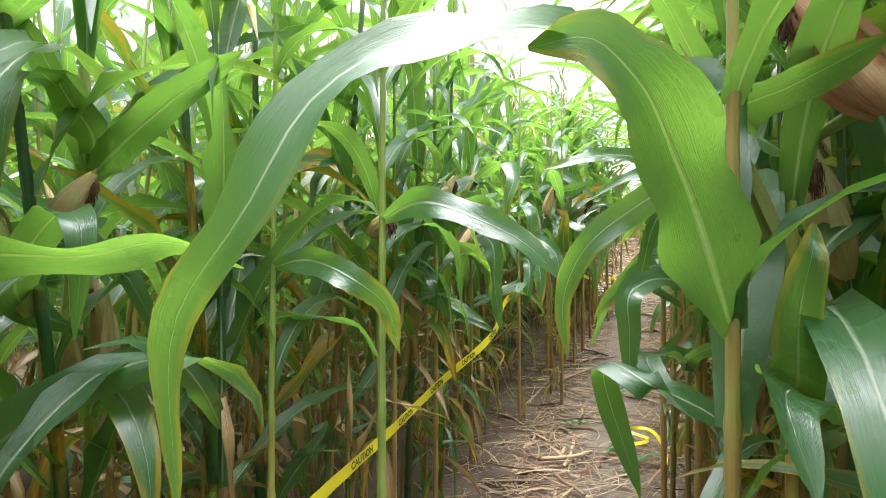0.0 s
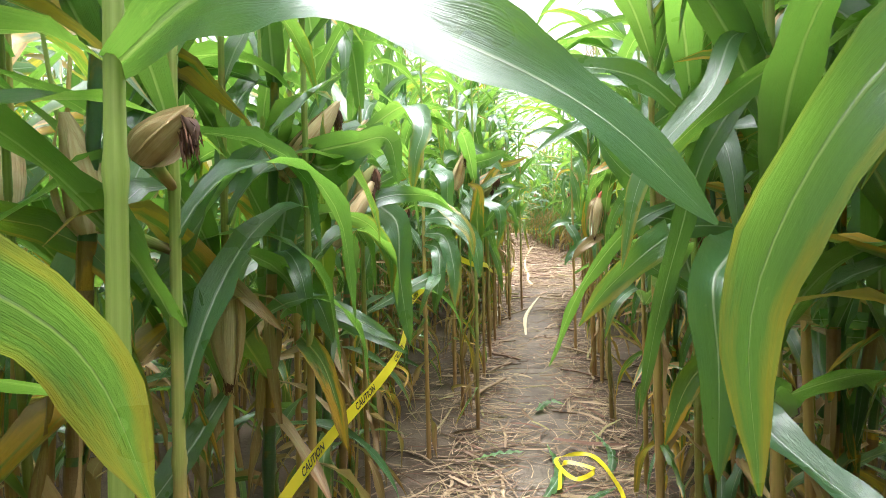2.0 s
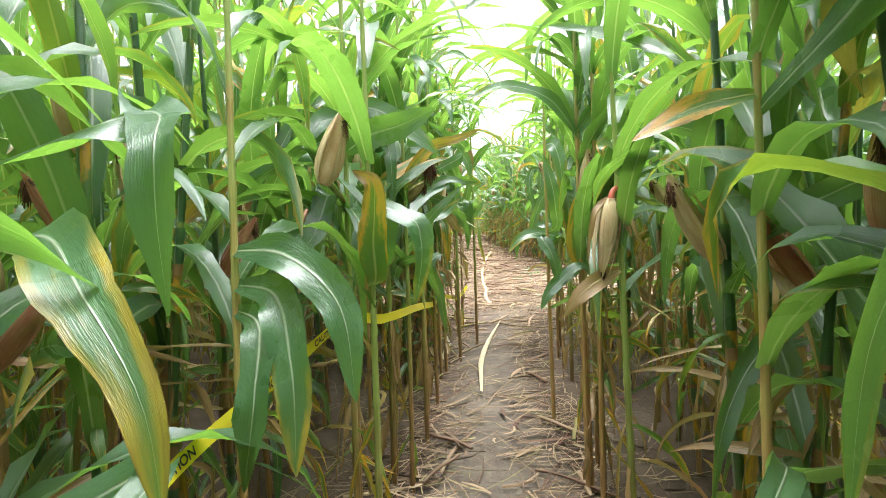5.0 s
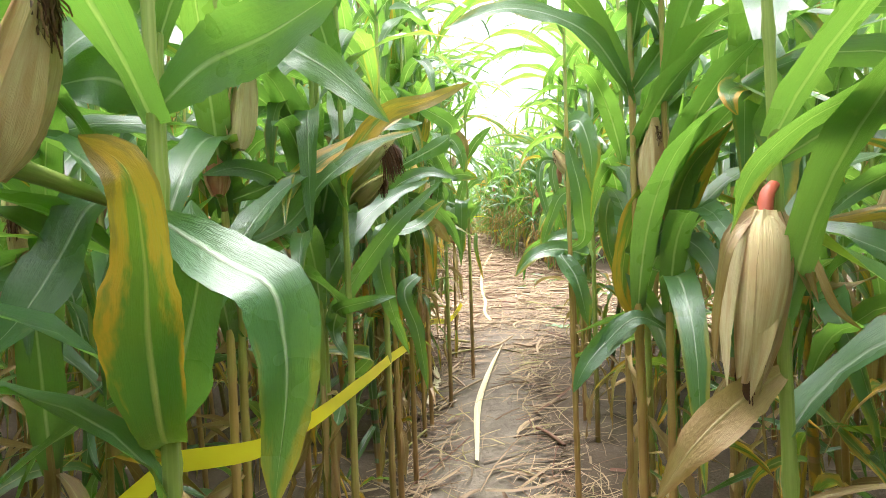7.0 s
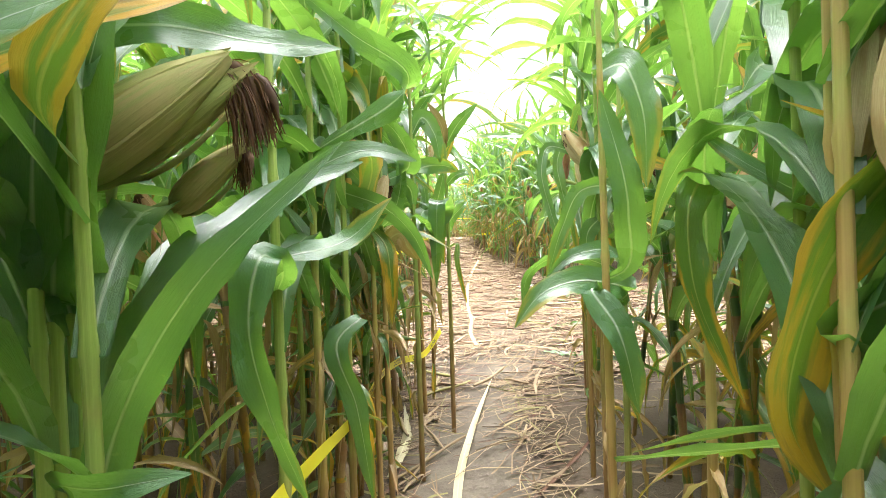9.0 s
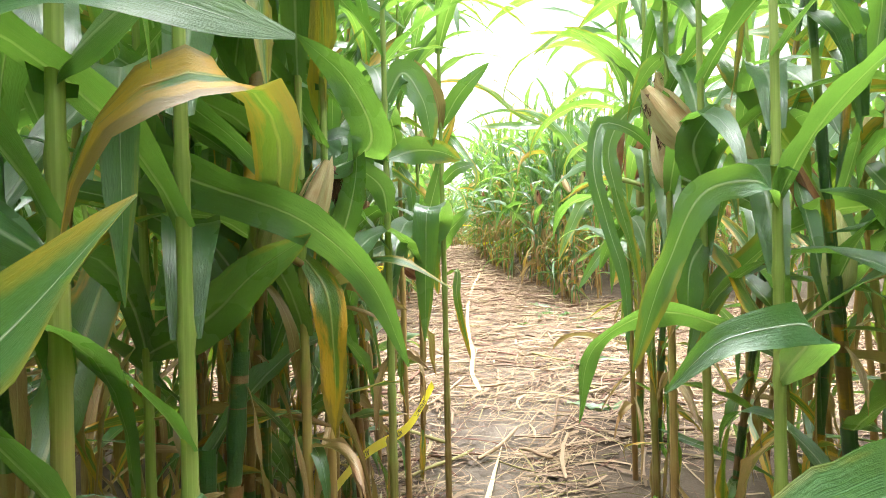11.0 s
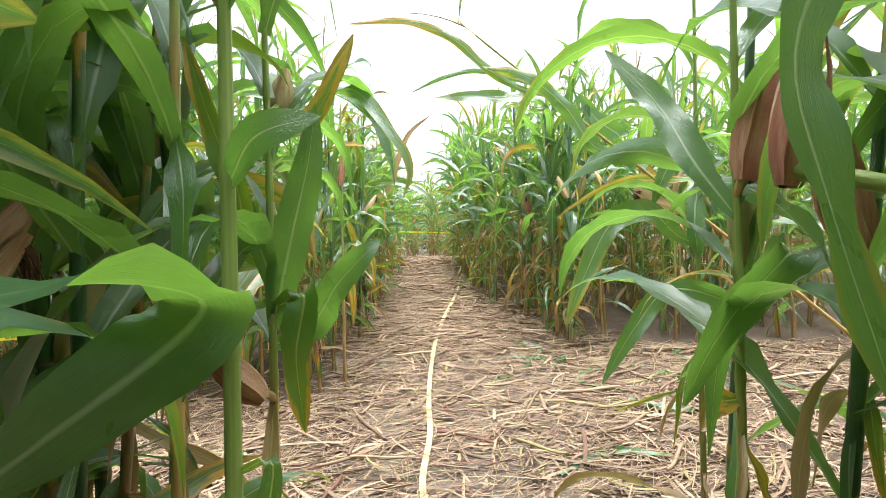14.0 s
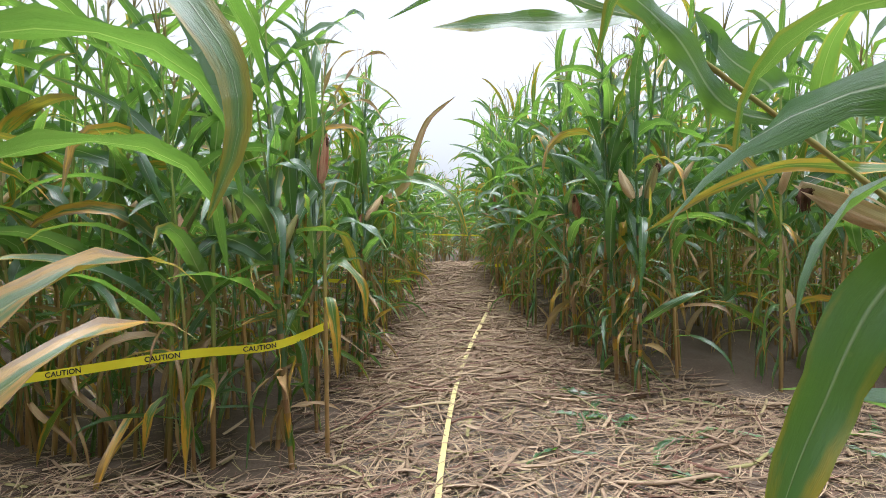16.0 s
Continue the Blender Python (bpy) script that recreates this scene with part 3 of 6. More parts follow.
def stunted(x, y):
    """The corn stays lower past the crossing: most of all beside the trail's bend and on the hill."""
    if y < 8.8:
        return 1.07
    low = np.interp(y, [10.9, 11.6, 13, 16, 30], [1.0, 0.88, 0.76, 0.74, 0.72])
    right = np.interp(y, [11.5, 14, 17, 30], [1.0, 0.92, 0.76, 0.72])
    return float(low if x < 0.6 else right)


def build_field():
    rng = np.random.default_rng(5)
    plans = [plan_plant(rng) for _ in range(16)]
    whole = [corn_plant(p, rng) for p in plans]
    plain = [plain_plant(p, rng) for p in [*plans, *[plan_plant(rng) for _ in range(24)]]]
    heroes = np.array(HERO_PLACES)
    places = []
    for x, y in row_places(rng):
        if np.hypot(WALK[:, 0] - x, WALK[:, 1] - y).min() > (0.56 if x > 0.6 and y > 7.0 else 0.62) and np.hypot(heroes[:, 0] - x, heroes[:, 1] - y).min() > 0.13:
            places.append((x, y))
    b = Build()
    for x, y in places:
        reach = x - float(edge_right(y)) if x > 0.2 else float(edge_left(y)) - x
        a, s = rng.uniform(0, 6.283), rng.uniform(0.92, 1.10)
        k = int(rng.integers(len(whole)))
        kk = int(rng.integers(len(plain)))
        s *= stunted(x, y)
        if (reach < 0.55 and 0.4 < y < 8.6) or (10.3 < y < 12.6 and reach < 0.3 and abs(x) < 2.8):
            # turned so that most of its leaves stand clear of the walk
            a = min((a + j * 0.785 for j in range(8)), key=lambda w: sum(in_the_way(placed(c, x, y, w, s, s)) for c, _, _ in plain[k][1]))
            plant = copy_thing(whole[k], pose(0, 0, 0))
            plant.matrix_basis = pose(x, y, float(ground_z(x, y)) - 0.03, 0, 0, math.degrees(a)) @ Matrix.Scale(s, 4)
            leaves = [o for o in plant.children if o.name.startswith("leaf")]
            for ob, (curve, kind, _) in zip(leaves, plain[k][1]):
                turn = free_turn(curve, x, y, a, s, s)
                if turn is None or (kind == 2 and rng.random() < 0.25):
                    bpy.data.objects.remove(ob)
                else:
                    ob.matrix_basis = pose(0, 0, 0, 0, 0, math.degrees(turn))
            if reach < 0.35 and y < 8.6:
                arching_leaves(plant, plans[k]["height"], x, y, s, rng)
            tagged(plant, "green corn plant with long drooping leaves in brown soil", "corn plant", "corn along the trail")
            continue
        (v, q, uv, m), leaves = plain[kk]
        sz = s * rng.uniform(0.95, 1.08)
        chunks = [(v, q, uv, m)]
        for curve, kind, (lv, lq, luv) in leaves:
            if kind == 2 and rng.random() < 0.35:
                continue
            turn = 0.0 if reach > 1.0 or y > 12 else free_turn(curve, x, y, a, s, sz)
            if turn is not None:
                c, d = math.cos(turn), math.sin(turn)
                chunks.append((lv @ np.array([[c, d, 0], [-d, c, 0], [0, 0, 1]]), lq, luv, np.full(len(lq), kind)))
        for cv, cq, cuv, cm in chunks:
            b.v.append(placed(cv, x, y, a, s, sz))
            b.q.append(cq + b.count)
            b.uv.append(cuv)
            b.m.append(cm)
            b.count += len(cv)
    for plant in whole:
        for o in (*plant.children_recursive, plant):
            bpy.data.objects.remove(o)
    ob = new("corn_field", b.mesh("corn_field", FIELD_MATERIALS))
    tagged(ob, "dense rows of tall green corn with brown lower leaves", "corn field", kind="stuff")


# ---- the plants nearest to the walk, one by one ----
HERO_PLACES = []
HERO_RNG = np.random.default_rng(21)


class TrailPlant:
    """A plant whose leaves and ears are set singly: its empty, and the stalk's line in the world."""

    def __init__(self, ob, spine):
        self.ob, self.spine = ob, spine


def trail_plant(x, y, height, lean, label, own_leaves=True):
    z0 = float(ground_z(x, y)) - 0.03
    plant = new("corn_plant")
    plant.matrix_basis = pose(x, y, z0)
    spine, rad = stalk_shape(height, lean, HERO_RNG.normal(0, 0.006), HERO_RNG.uniform(0.0115, 0.0145), HERO_RNG, 11)
    b = Build()
    b.add(*tube(spine, rad, 10))
    part("stalk", b.mesh("stalk", [STEM]), plant)
    b = Build()
    tassel_shape(b, spine_at(spine, height), HERO_RNG, np.radians(lean), 8, 5, 0.006)
    part("tassel", b.mesh("tassel", [TASSEL]), plant)
    # what hangs lower on the stalk: dry leaves close to it
    for k in range(6 if own_leaves else 0):
        z, az = HERO_RNG.uniform(0.25, 1.0), HERO_RNG.uniform(0, 360)
        a = np.radians(az)
        b = Build()
        curve = arc(spine_at(spine, z), az, HERO_RNG.uniform(0.22, 0.46), HERO_RNG.uniform(-70, 15), HERO_RNG.uniform(10, 90), 1.0, 12, HERO_RNG.normal(0, 60))
        if in_the_way(curve + (x, y, z0)):
            continue
        b.add(*ribbon(curve, (-np.sin(a), np.cos(a), 0), HERO_RNG.uniform(0.016, 0.042), 0.7, 0.4, 4, (0, HERO_RNG.normal(0, 190)), 5, k))
        if k % 3 < 2:
            part("leaf", b.mesh("leaf", [DRY]), plant, "dry brown leaf")
        else:
            part("leaf", b.mesh("leaf", [YELLOW]), plant, "yellowing leaf")
    # upper leaves, above the walker's head
    az = HERO_RNG.uniform(0, 360)
    for k in range(9 if own_leaves else 0):
        z = height * (0.46 + 0.06 * k)
        az += 180 + HERO_RNG.normal(0, 20)
        long = HERO_RNG.uniform(0.45, 0.7) if k > 5 else HERO_RNG.uniform(0.6, 0.85)
        curve = None
        for turn in (0, 40, -40, 80, -80, 120, -120, 180):
            trial = arc(spine_at(spine, z), az + turn, long, HERO_RNG.uniform(50, 78), HERO_RNG.uniform(60, 200), 1.2, 14, 10)
            if not in_the_way(trial + (x, y, z0)):
                curve, a = trial, np.radians(az + turn)
                break
        if curve is None:
            continue
        b = Build()
        b.add(*ribbon(curve, (-np.sin(a), np.cos(a), 0), HERO_RNG.uniform(0.055, 0.075) if k > 5 else HERO_RNG.uniform(0.07, 0.095), 0.25, 0.2, 4, (0, 20), 5, k))
        part("leaf", b.mesh("leaf", [GREEN]), plant)
    # one long leaf that arches over the trail, well above it
    if own_leaves and y < 9 and HERO_RNG.random() < 0.75:
        over = 0.0 if x < 0.15 else 180.0
        az = over + HERO_RNG.uniform(-55, 55)
        a = np.radians(az)
        curve = arc(spine_at(spine, height * HERO_RNG.uniform(0.80, 0.92)), az, HERO_RNG.uniform(0.6, 0.85), HERO_RNG.uniform(45, 65), HERO_RNG.uniform(90, 150), 1.3, 16, 10)
        if not in_the_way(curve + (x, y, z0)):
            b = Build()
            b.add(*ribbon(curve, (-np.sin(a), np.cos(a), 0), HERO_RNG.uniform(0.055, 0.08), 0.25, 0.2, 4, (0, 35), 5, az))
            part("leaf", b.mesh("leaf", [GREEN]), plant)
    HERO_PLACES.append((x, y))
    tagged(plant, label, "corn plant", "corn along the trail")
    return TrailPlant(plant, spine + (x, y, z0))


def blade(p, points, side, width, kind=0, ruffle=0.15):
    """A leaf of a trail plant, from its stalk along a few points in the world."""
    points = [np.array(q, float) for q in points]
    root = spine_at(p.spine, points[0][2])
    gap = np.linalg.norm(root - points[0])
    if gap > 0.03:
        points.insert(0, spine_at(p.spine, points[0][2] - 0.45 * gap))
    else:
        points[0] = root
    curve = bezier(points, 32)
    length = np.linalg.norm(np.diff(curve, axis=0), axis=1).sum()
    s = np.linspace(0, 1, 32)
    prof = np.minimum(1, 0.30 + 2.6 * s) * np.clip(1 - s ** 4.0, 0.02, 1) ** 0.8 * (1 + HERO_RNG.normal(0, 0.025, 32))
    b = Build()
    b.add(*ribbon(curve, side, width, 0.22, ruffle * 1.5, length * 5.5, (HERO_RNG.uniform(-12, 12), HERO_RNG.uniform(-25, 25)), 7, HERO_RNG.uniform(0, 6.28), prof))
    b.v = [v - np.array(p.ob.matrix_basis.translation) for v in b.v]
    part("leaf", b.mesh("leaf", [LEAVES[kind]]), p.ob, ("", "yellowing leaf", "dry brown leaf")[kind])


def hang_ear(p, base, tip, radius, husk=0, open_by=0.0, silk=0.06, blades=3, shank=None):
    """An ear of a trail plant with its short shank."""
    off = np.array(p.ob.matrix_basis.translation)
    base, tip = np.array(base, float), np.array(tip, float)
    way = tip - base
    ear = ear_parts(p.ob, base - off, way, np.linalg.norm(way), radius * 0.88, HUSKS[husk], HERO_RNG, open_by, blades, silk)
    root = spine_at(p.spine, base[2] - 0.03 if way[2] > 0 else base[2] + 0.04)
    b = Build()
    b.add(*tube(bezier([root - off, (root + base) / 2 - off + (0, 0, 0.012), base - off + unit(way) * 0.02], 8), np.linspace(0.008, 0.012, 8), 7))
    part("shank", b.mesh("shank", [shank or STEM]), ear, "red shank" if shank else "")


p = trail_plant(0.15, 0.78, 2.40, (0.0, 0.0), "green corn plant leaning a broad leaf over the trail")
blade(p, [(0.15, 0.78, 1.19), (0.07, 0.65, 1.40), (0.02, 0.57, 1.48), (-0.02, 0.54, 1.51), (-0.08, 0.52, 1.50)], [(-0.84, -0.27, -0.47), (-0.66, -0.21, -0.72), (0.17, 0.06, -0.98)], 0.120, 0, 0.15)
blade(p, [(0.15, 0.81, 1.05), (0.05, 0.79, 1.11), (0.00, 0.82, 1.13), (0.04, 0.85, 0.92)], [(-0.24, -0.77, -0.59), (0.97, 0.26, 0.02), (0.93, 0.30, 0.19)], 0.055, 0, 0.15)
blade(p, [(-0.05, 0.56, 1.53), (-0.13, 0.48, 1.51), (-0.22, 0.43, 1.47), (-0.25, 0.41, 1.44), (-0.30, 0.37, 1.33), (-0.38, 0.38, 1.24), (-0.41, 0.41, 1.04)], [(0.54, -0.33, -0.78), (0.88, -0.22, -0.43), (0.94, 0.31, -0.14)], 0.062, 0, 0.15)
p = trail_plant(-0.90, 0.50, 2.40, (0.0, 0.0), "green corn plant with long drooping leaves in brown soil")
blade(p, [(-0.80, 0.47, 1.29), (-0.69, 0.53, 1.29), (-0.61, 0.59, 1.31), (-0.54, 0.67, 1.27)], [(0.26, -0.49, 0.83), (0.43, -0.39, 0.81), (0.65, -0.26, 0.72)], 0.075, 0, 0.15)
p = trail_plant(0.28, 0.99, 2.40, (0.0, 0.0), "green corn plant with long drooping leaves in brown soil")
hang_ear(p, (0.36, 0.87, 1.49), (0.24, 0.87, 1.67), 0.045, 2, 0.00, 0.06, 3)
hang_ear(p, (0.25, 0.92, 1.25), (0.10, 0.87, 1.59), 0.026, 1, 0.00, 0.00, 3)
blade(p, [(0.21, 0.72, 1.16), (0.20, 0.68, 1.23), (0.20, 0.64, 1.30), (0.22, 0.70, 1.33)], [(-0.93, -0.30, -0.21), (-0.93, -0.30, 0.23), (-0.52, -0.17, 0.84)], 0.060, 0, 0.15)
blade(p, [(0.21, 0.70, 1.13), (0.16, 0.58, 1.15), (0.17, 0.53, 1.08)], [(-0.39, 0.03, -0.92), (0.64, 0.09, -0.76), (0.96, 0.28, -0.09)], 0.100, 0, 0.15)
blade(p, [(0.18, 0.90, 1.51), (0.23, 0.81, 1.52), (0.31, 0.73, 1.55)], [(-0.78, -0.37, 0.50), (-0.74, -0.44, 0.51), (-0.69, -0.50, 0.52)], 0.080, 0, 0.15)
p = trail_plant(-1.20, 0.93, 2.40, (0.0, 0.0), "green corn plant with long drooping leaves in brown soil")
hang_ear(p, (-1.13, 0.79, 1.33), (-1.04, 0.82, 1.46), 0.034, 0, 0.00, 0.06, 3)
hang_ear(p, (-1.12, 0.90, 0.98), (-1.13, 0.89, 1.23), 0.034, 0, 0.25, 0.06, 3)
blade(p, [(-1.09, 0.70, 1.21), (-0.85, 0.62, 1.36), (-0.78, 0.59, 1.34), (-0.79, 0.59, 1.16)], [(-0.57, -0.37, 0.73), (0.87, 0.44, 0.23), (0.95, 0.31, -0.02)], 0.070, 0, 0.15)
blade(p, [(-1.13, 0.89, 1.55), (-1.10, 0.80, 1.63), (-1.14, 0.73, 1.79)], [(-0.95, -0.30, -0.05), (-0.95, -0.23, -0.19), (-0.95, -0.14, -0.28)], 0.090, 0, 0.15)
blade(p, [(-1.11, 0.90, 1.50), (-0.89, 0.87, 1.61), (-0.67, 0.83, 1.68)], [(-0.44, -0.62, 0.65), (-0.39, -0.61, 0.69), (-0.33, -0.59, 0.73)], 0.080, 0, 0.15)
p = trail_plant(-0.60, 1.31, 2.40, (0.0, 0.0), "green corn plant with long drooping leaves in brown soil")
blade(p, [(-0.59, 1.31, 1.38), (-0.48, 1.27, 1.42), (-0.31, 1.27, 1.37), (-0.20, 1.28, 1.31), (-0.12, 1.28, 1.23)], [(-0.47, -0.58, 0.67), (0.24, 0.66, 0.71), (0.49, 0.68, 0.54)], 0.085, 0, 0.15)
p = trail_plant(-0.88, 1.21, 2.40, (0.0, 0.0), "green corn plant with long drooping leaves in brown soil")
blade(p, [(-0.90, 1.22, 1.25), (-0.74, 1.17, 1.27), (-0.61, 1.14, 1.23), (-0.54, 1.18, 1.17), (-0.52, 1.24, 1.03)], [(-0.25, -0.31, 0.92), (0.40, 0.37, 0.84), (0.99, 0.04, 0.14)], 0.075, 0, 0.15)
blade(p, [(-1.04, 1.34, 1.06), (-0.82, 1.32, 1.11), (-0.72, 1.38, 1.08), (-0.69, 1.49, 0.95)], [(-0.24, -0.71, 0.66), (0.85, -0.31, 0.42), (0.98, -0.09, 0.19)], 0.060, 0, 0.15)
p = trail_plant(0.28, 1.48, 2.40, (0.0, 0.0), "green corn plant with long drooping leaves in brown soil")
blade(p, [(0.13, 1.26, 1.44), (0.03, 1.24, 1.38), (-0.06, 1.23, 1.30), (-0.11, 1.25, 1.18), (-0.10, 1.27, 1.04)], [(0.47, -0.18, -0.86), (0.79, 0.35, -0.51), (0.99, 0.15, 0.09)], 0.070, 0, 0.15)
p = trail_plant(0.28, 1.99, 2.40, (0.0, 0.0), "green corn plant with long drooping leaves in brown soil")
blade(p, [(0.27, 1.98, 1.18), (0.09, 1.75, 1.19), (0.05, 1.70, 1.16), (0.05, 1.69, 1.04), (0.05, 1.70, 0.86)], [(-0.04, -0.01, -1.00), (0.94, 0.14, -0.32), (0.99, 0.15, -0.00)], 0.085, 0, 0.15)
blade(p, [(0.26, 1.93, 0.91), (0.10, 1.70, 0.96), (0.13, 1.61, 0.92), (0.19, 1.46, 0.87)], [(-0.45, 0.09, -0.89), (0.90, 0.17, 0.39), (0.90, 0.17, 0.40)], 0.085, 0, 0.15)
blade(p, [(0.23, 1.88, 0.93), (0.30, 1.78, 1.00), (0.39, 1.70, 1.03)], [(-0.87, -0.37, 0.32), (-0.78, -0.43, 0.45), (-0.66, -0.48, 0.58)], 0.070, 0, 0.15)
blade(p, [(0.25, 1.98, 1.63), (0.11, 1.86, 1.48), (-0.01, 1.84, 1.34), (-0.05, 1.84, 1.17)], [(0.82, -0.39, -0.43), (0.73, -0.61, -0.32), (0.96, 0.14, -0.22)], 0.046, 0, 0.15)
p = trail_plant(0.45, 2.16, 2.40, (0.0, 0.0), "green corn plant with long drooping leaves in brown soil")
hang_ear(p, (0.32, 2.17, 1.59), (0.44, 2.19, 1.78), 0.033, 0, 0.00, 0.06, 3)
blade(p, [(0.42, 2.11, 1.05), (0.32, 2.09, 1.05), (0.21, 2.07, 0.92)], [(0.07, -0.55, -0.83), (0.50, -0.49, -0.72), (0.69, -0.46, -0.56)], 0.035, 2, 0.15)
p = trail_plant(-0.85, 1.97, 2.40, (0.0, 0.0), "corn plant with one pale dry ear hanging from its stalk")
hang_ear(p, (-0.84, 1.94, 1.17), (-0.83, 1.94, 0.94), 0.034, 0, 0.00, 0.03, 4)
blade(p, [(-0.84, 1.94, 1.17), (-0.78, 1.93, 1.12), (-0.71, 1.94, 1.05)], [(0.64, 0.44, 0.63), (0.61, 0.47, 0.64), (0.57, 0.48, 0.66)], 0.030, 2, 0.15)
blade(p, [(-0.85, 1.97, 0.92), (-0.89, 1.81, 0.79), (-0.95, 1.70, 0.68)], [(0.95, 0.02, -0.31), (0.93, -0.01, -0.36), (0.91, -0.05, -0.41)], 0.060, 0, 0.15)
p = trail_plant(-0.78, 1.68, 2.40, (0.0, 0.0), "green corn plant with long drooping leaves in brown soil")
hang_ear(p, (-0.77, 1.58, 1.35), (-0.68, 1.56, 1.41), 0.030, 0, 0.00, 0.06, 3)
hang_ear(p, (-0.91, 1.66, 1.25), (-0.94, 1.65, 1.44), 0.034, 0, 0.00, 0.00, 3)
p = trail_plant(-0.77, 2.25, 2.40, (0.0, 0.0), "green corn plant with long drooping leaves in brown soil")
blade(p, [(-0.79, 2.28, 1.47), (-0.84, 2.12, 1.43), (-0.89, 2.02, 1.37), (-0.95, 1.96, 1.29), (-1.02, 1.91, 1.22)], [(0.78, -0.13, -0.61), (0.87, -0.22, -0.43), (0.80, -0.33, -0.51)], 0.075, 0, 0.15)
blade(p, [(-0.79, 2.28, 1.47), (-0.62, 2.24, 1.50), (-0.55, 2.24, 1.51), (-0.52, 2.27, 1.39)], [(-0.26, -0.54, 0.80), (0.70, -0.47, 0.55), (0.96, 0.07, 0.25)], 0.080, 0, 0.15)
blade(p, [(-0.80, 2.28, 0.98), (-0.71, 2.18, 0.93), (-0.67, 2.13, 0.88), (-0.63, 2.12, 0.73)], [(0.61, 0.19, 0.77), (0.93, 0.22, 0.30), (0.97, 0.07, 0.24)], 0.055, 1, 0.15)
blade(p, [(-0.82, 2.32, 1.08), (-0.72, 2.33, 1.05), (-0.55, 2.34, 0.96)], [(0.18, 0.57, 0.80), (0.30, 0.58, 0.76), (0.37, 0.58, 0.72)], 0.060, 0, 0.15)
p = trail_plant(-0.97, 1.81, 2.40, (0.0, 0.0), "green corn plant with long drooping leaves in brown soil")
blade(p, [(-1.07, 1.91, 1.13), (-0.91, 1.82, 1.16), (-0.83, 1.77, 1.14), (-0.83, 1.77, 0.90)], [(-0.26, -0.11, 0.96), (0.96, 0.15, 0.25), (1.00, 0.07, 0.01)], 0.085, 0, 0.15)
blade(p, [(-1.05, 1.91, 1.48), (-0.92, 1.87, 1.57), (-0.88, 1.87, 1.59), (-0.92, 1.87, 1.45)], [(-0.59, -0.26, 0.77), (1.00, 0.07, -0.02), (0.94, -0.18, -0.29)], 0.100, 0, 0.15)
p = trail_plant(0.31, 2.46, 2.40, (0.0, 0.0), "green corn plant with long drooping leaves in brown soil")
blade(p, [(0.32, 2.46, 1.57), (0.15, 2.40, 1.68), (-0.05, 2.33, 1.70), (-0.28, 2.26, 1.64)], [(-0.61, 0.31, -0.72), (0.20, -0.37, -0.91), (0.34, -0.36, -0.87)], 0.075, 0, 0.15)
blade(p, [(0.31, 2.46, 1.35), (0.16, 2.45, 1.29), (0.01, 2.48, 1.12), (-0.10, 2.58, 0.83)], [(0.37, -0.53, -0.76), (0.82, 0.46, -0.34), (0.90, 0.38, -0.21)], 0.050, 0, 0.15)
p = trail_plant(0.31, 2.04, 2.40, (0.0, 0.0), "green corn plant with long drooping leaves in brown soil")
blade(p, [(0.26, 1.98, 1.53), (0.15, 1.95, 1.41), (0.10, 1.99, 1.22), (0.07, 2.03, 1.06), (0.04, 2.07, 0.84)], [(0.70, -0.32, -0.63), (0.98, 0.07, -0.18), (0.99, 0.07, -0.12)], 0.045, 0, 0.15)
blade(p, [(0.38, 2.31, 1.25), (0.16, 2.29, 1.25), (0.10, 2.29, 1.23), (0.32, 2.26, 1.03)], [(0.01, -0.40, -0.92), (0.76, 0.40, 0.51), (0.63, 0.41, 0.65)], 0.060, 0, 0.15)
blade(p, [(0.27, 1.90, 1.55), (0.16, 1.91, 1.48), (0.10, 1.99, 1.42), (0.03, 2.13, 1.32)], [(0.54, 0.41, -0.74), (0.86, 0.21, -0.46), (0.89, 0.19, -0.42)], 0.055, 0, 0.15)
blade(p, [(0.29, 2.20, 0.96), (0.21, 2.20, 0.90), (0.13, 2.19, 0.73)], [(0.56, -0.36, -0.75), (0.77, -0.34, -0.53), (0.86, -0.33, -0.39)], 0.070, 1, 0.15)
blade(p, [(0.42, 2.11, 1.40), (0.34, 2.06, 1.30), (0.29, 2.05, 1.19)], [(0.80, -0.13, -0.58), (0.86, -0.15, -0.48), (0.90, -0.18, -0.39)], 0.090, 0, 0.15)
p = trail_plant(0.22, 2.51, 2.40, (0.0, 0.0), "corn plant with a reddish dry upper stalk and shrivelled leaves")
blade(p, [(0.22, 2.51, 1.46), (0.18, 2.49, 1.41), (0.17, 2.48, 1.34)], [(0.82, -0.18, -0.55), (0.91, -0.17, -0.38), (0.97, 0.03, -0.23)], 0.030, 2, 0.15)
blade(p, [(0.23, 2.51, 1.45), (0.23, 2.50, 1.36), (0.23, 2.50, 1.30)], [(1.00, 0.03, -0.00), (1.00, 0.04, 0.02), (1.00, 0.04, 0.05)], 0.030, 2, 0.15)
blade(p, [(0.28, 2.48, 1.61), (0.24, 2.45, 1.47), (0.19, 2.43, 1.39)], [(0.94, -0.15, -0.29), (0.92, -0.16, -0.36), (0.88, -0.18, -0.45)], 0.080, 0, 0.15)
blade(p, [(0.14, 2.18, 1.23), (0.05, 2.14, 1.17), (-0.01, 2.15, 1.11), (-0.07, 2.18, 1.02)], [(0.56, -0.21, -0.80), (0.77, 0.24, -0.59), (0.82, 0.23, -0.53)], 0.085, 0, 0.15)
p = trail_plant(-0.97, 2.44, 2.40, (0.0, 0.0), "green corn plant with long drooping leaves in brown soil")
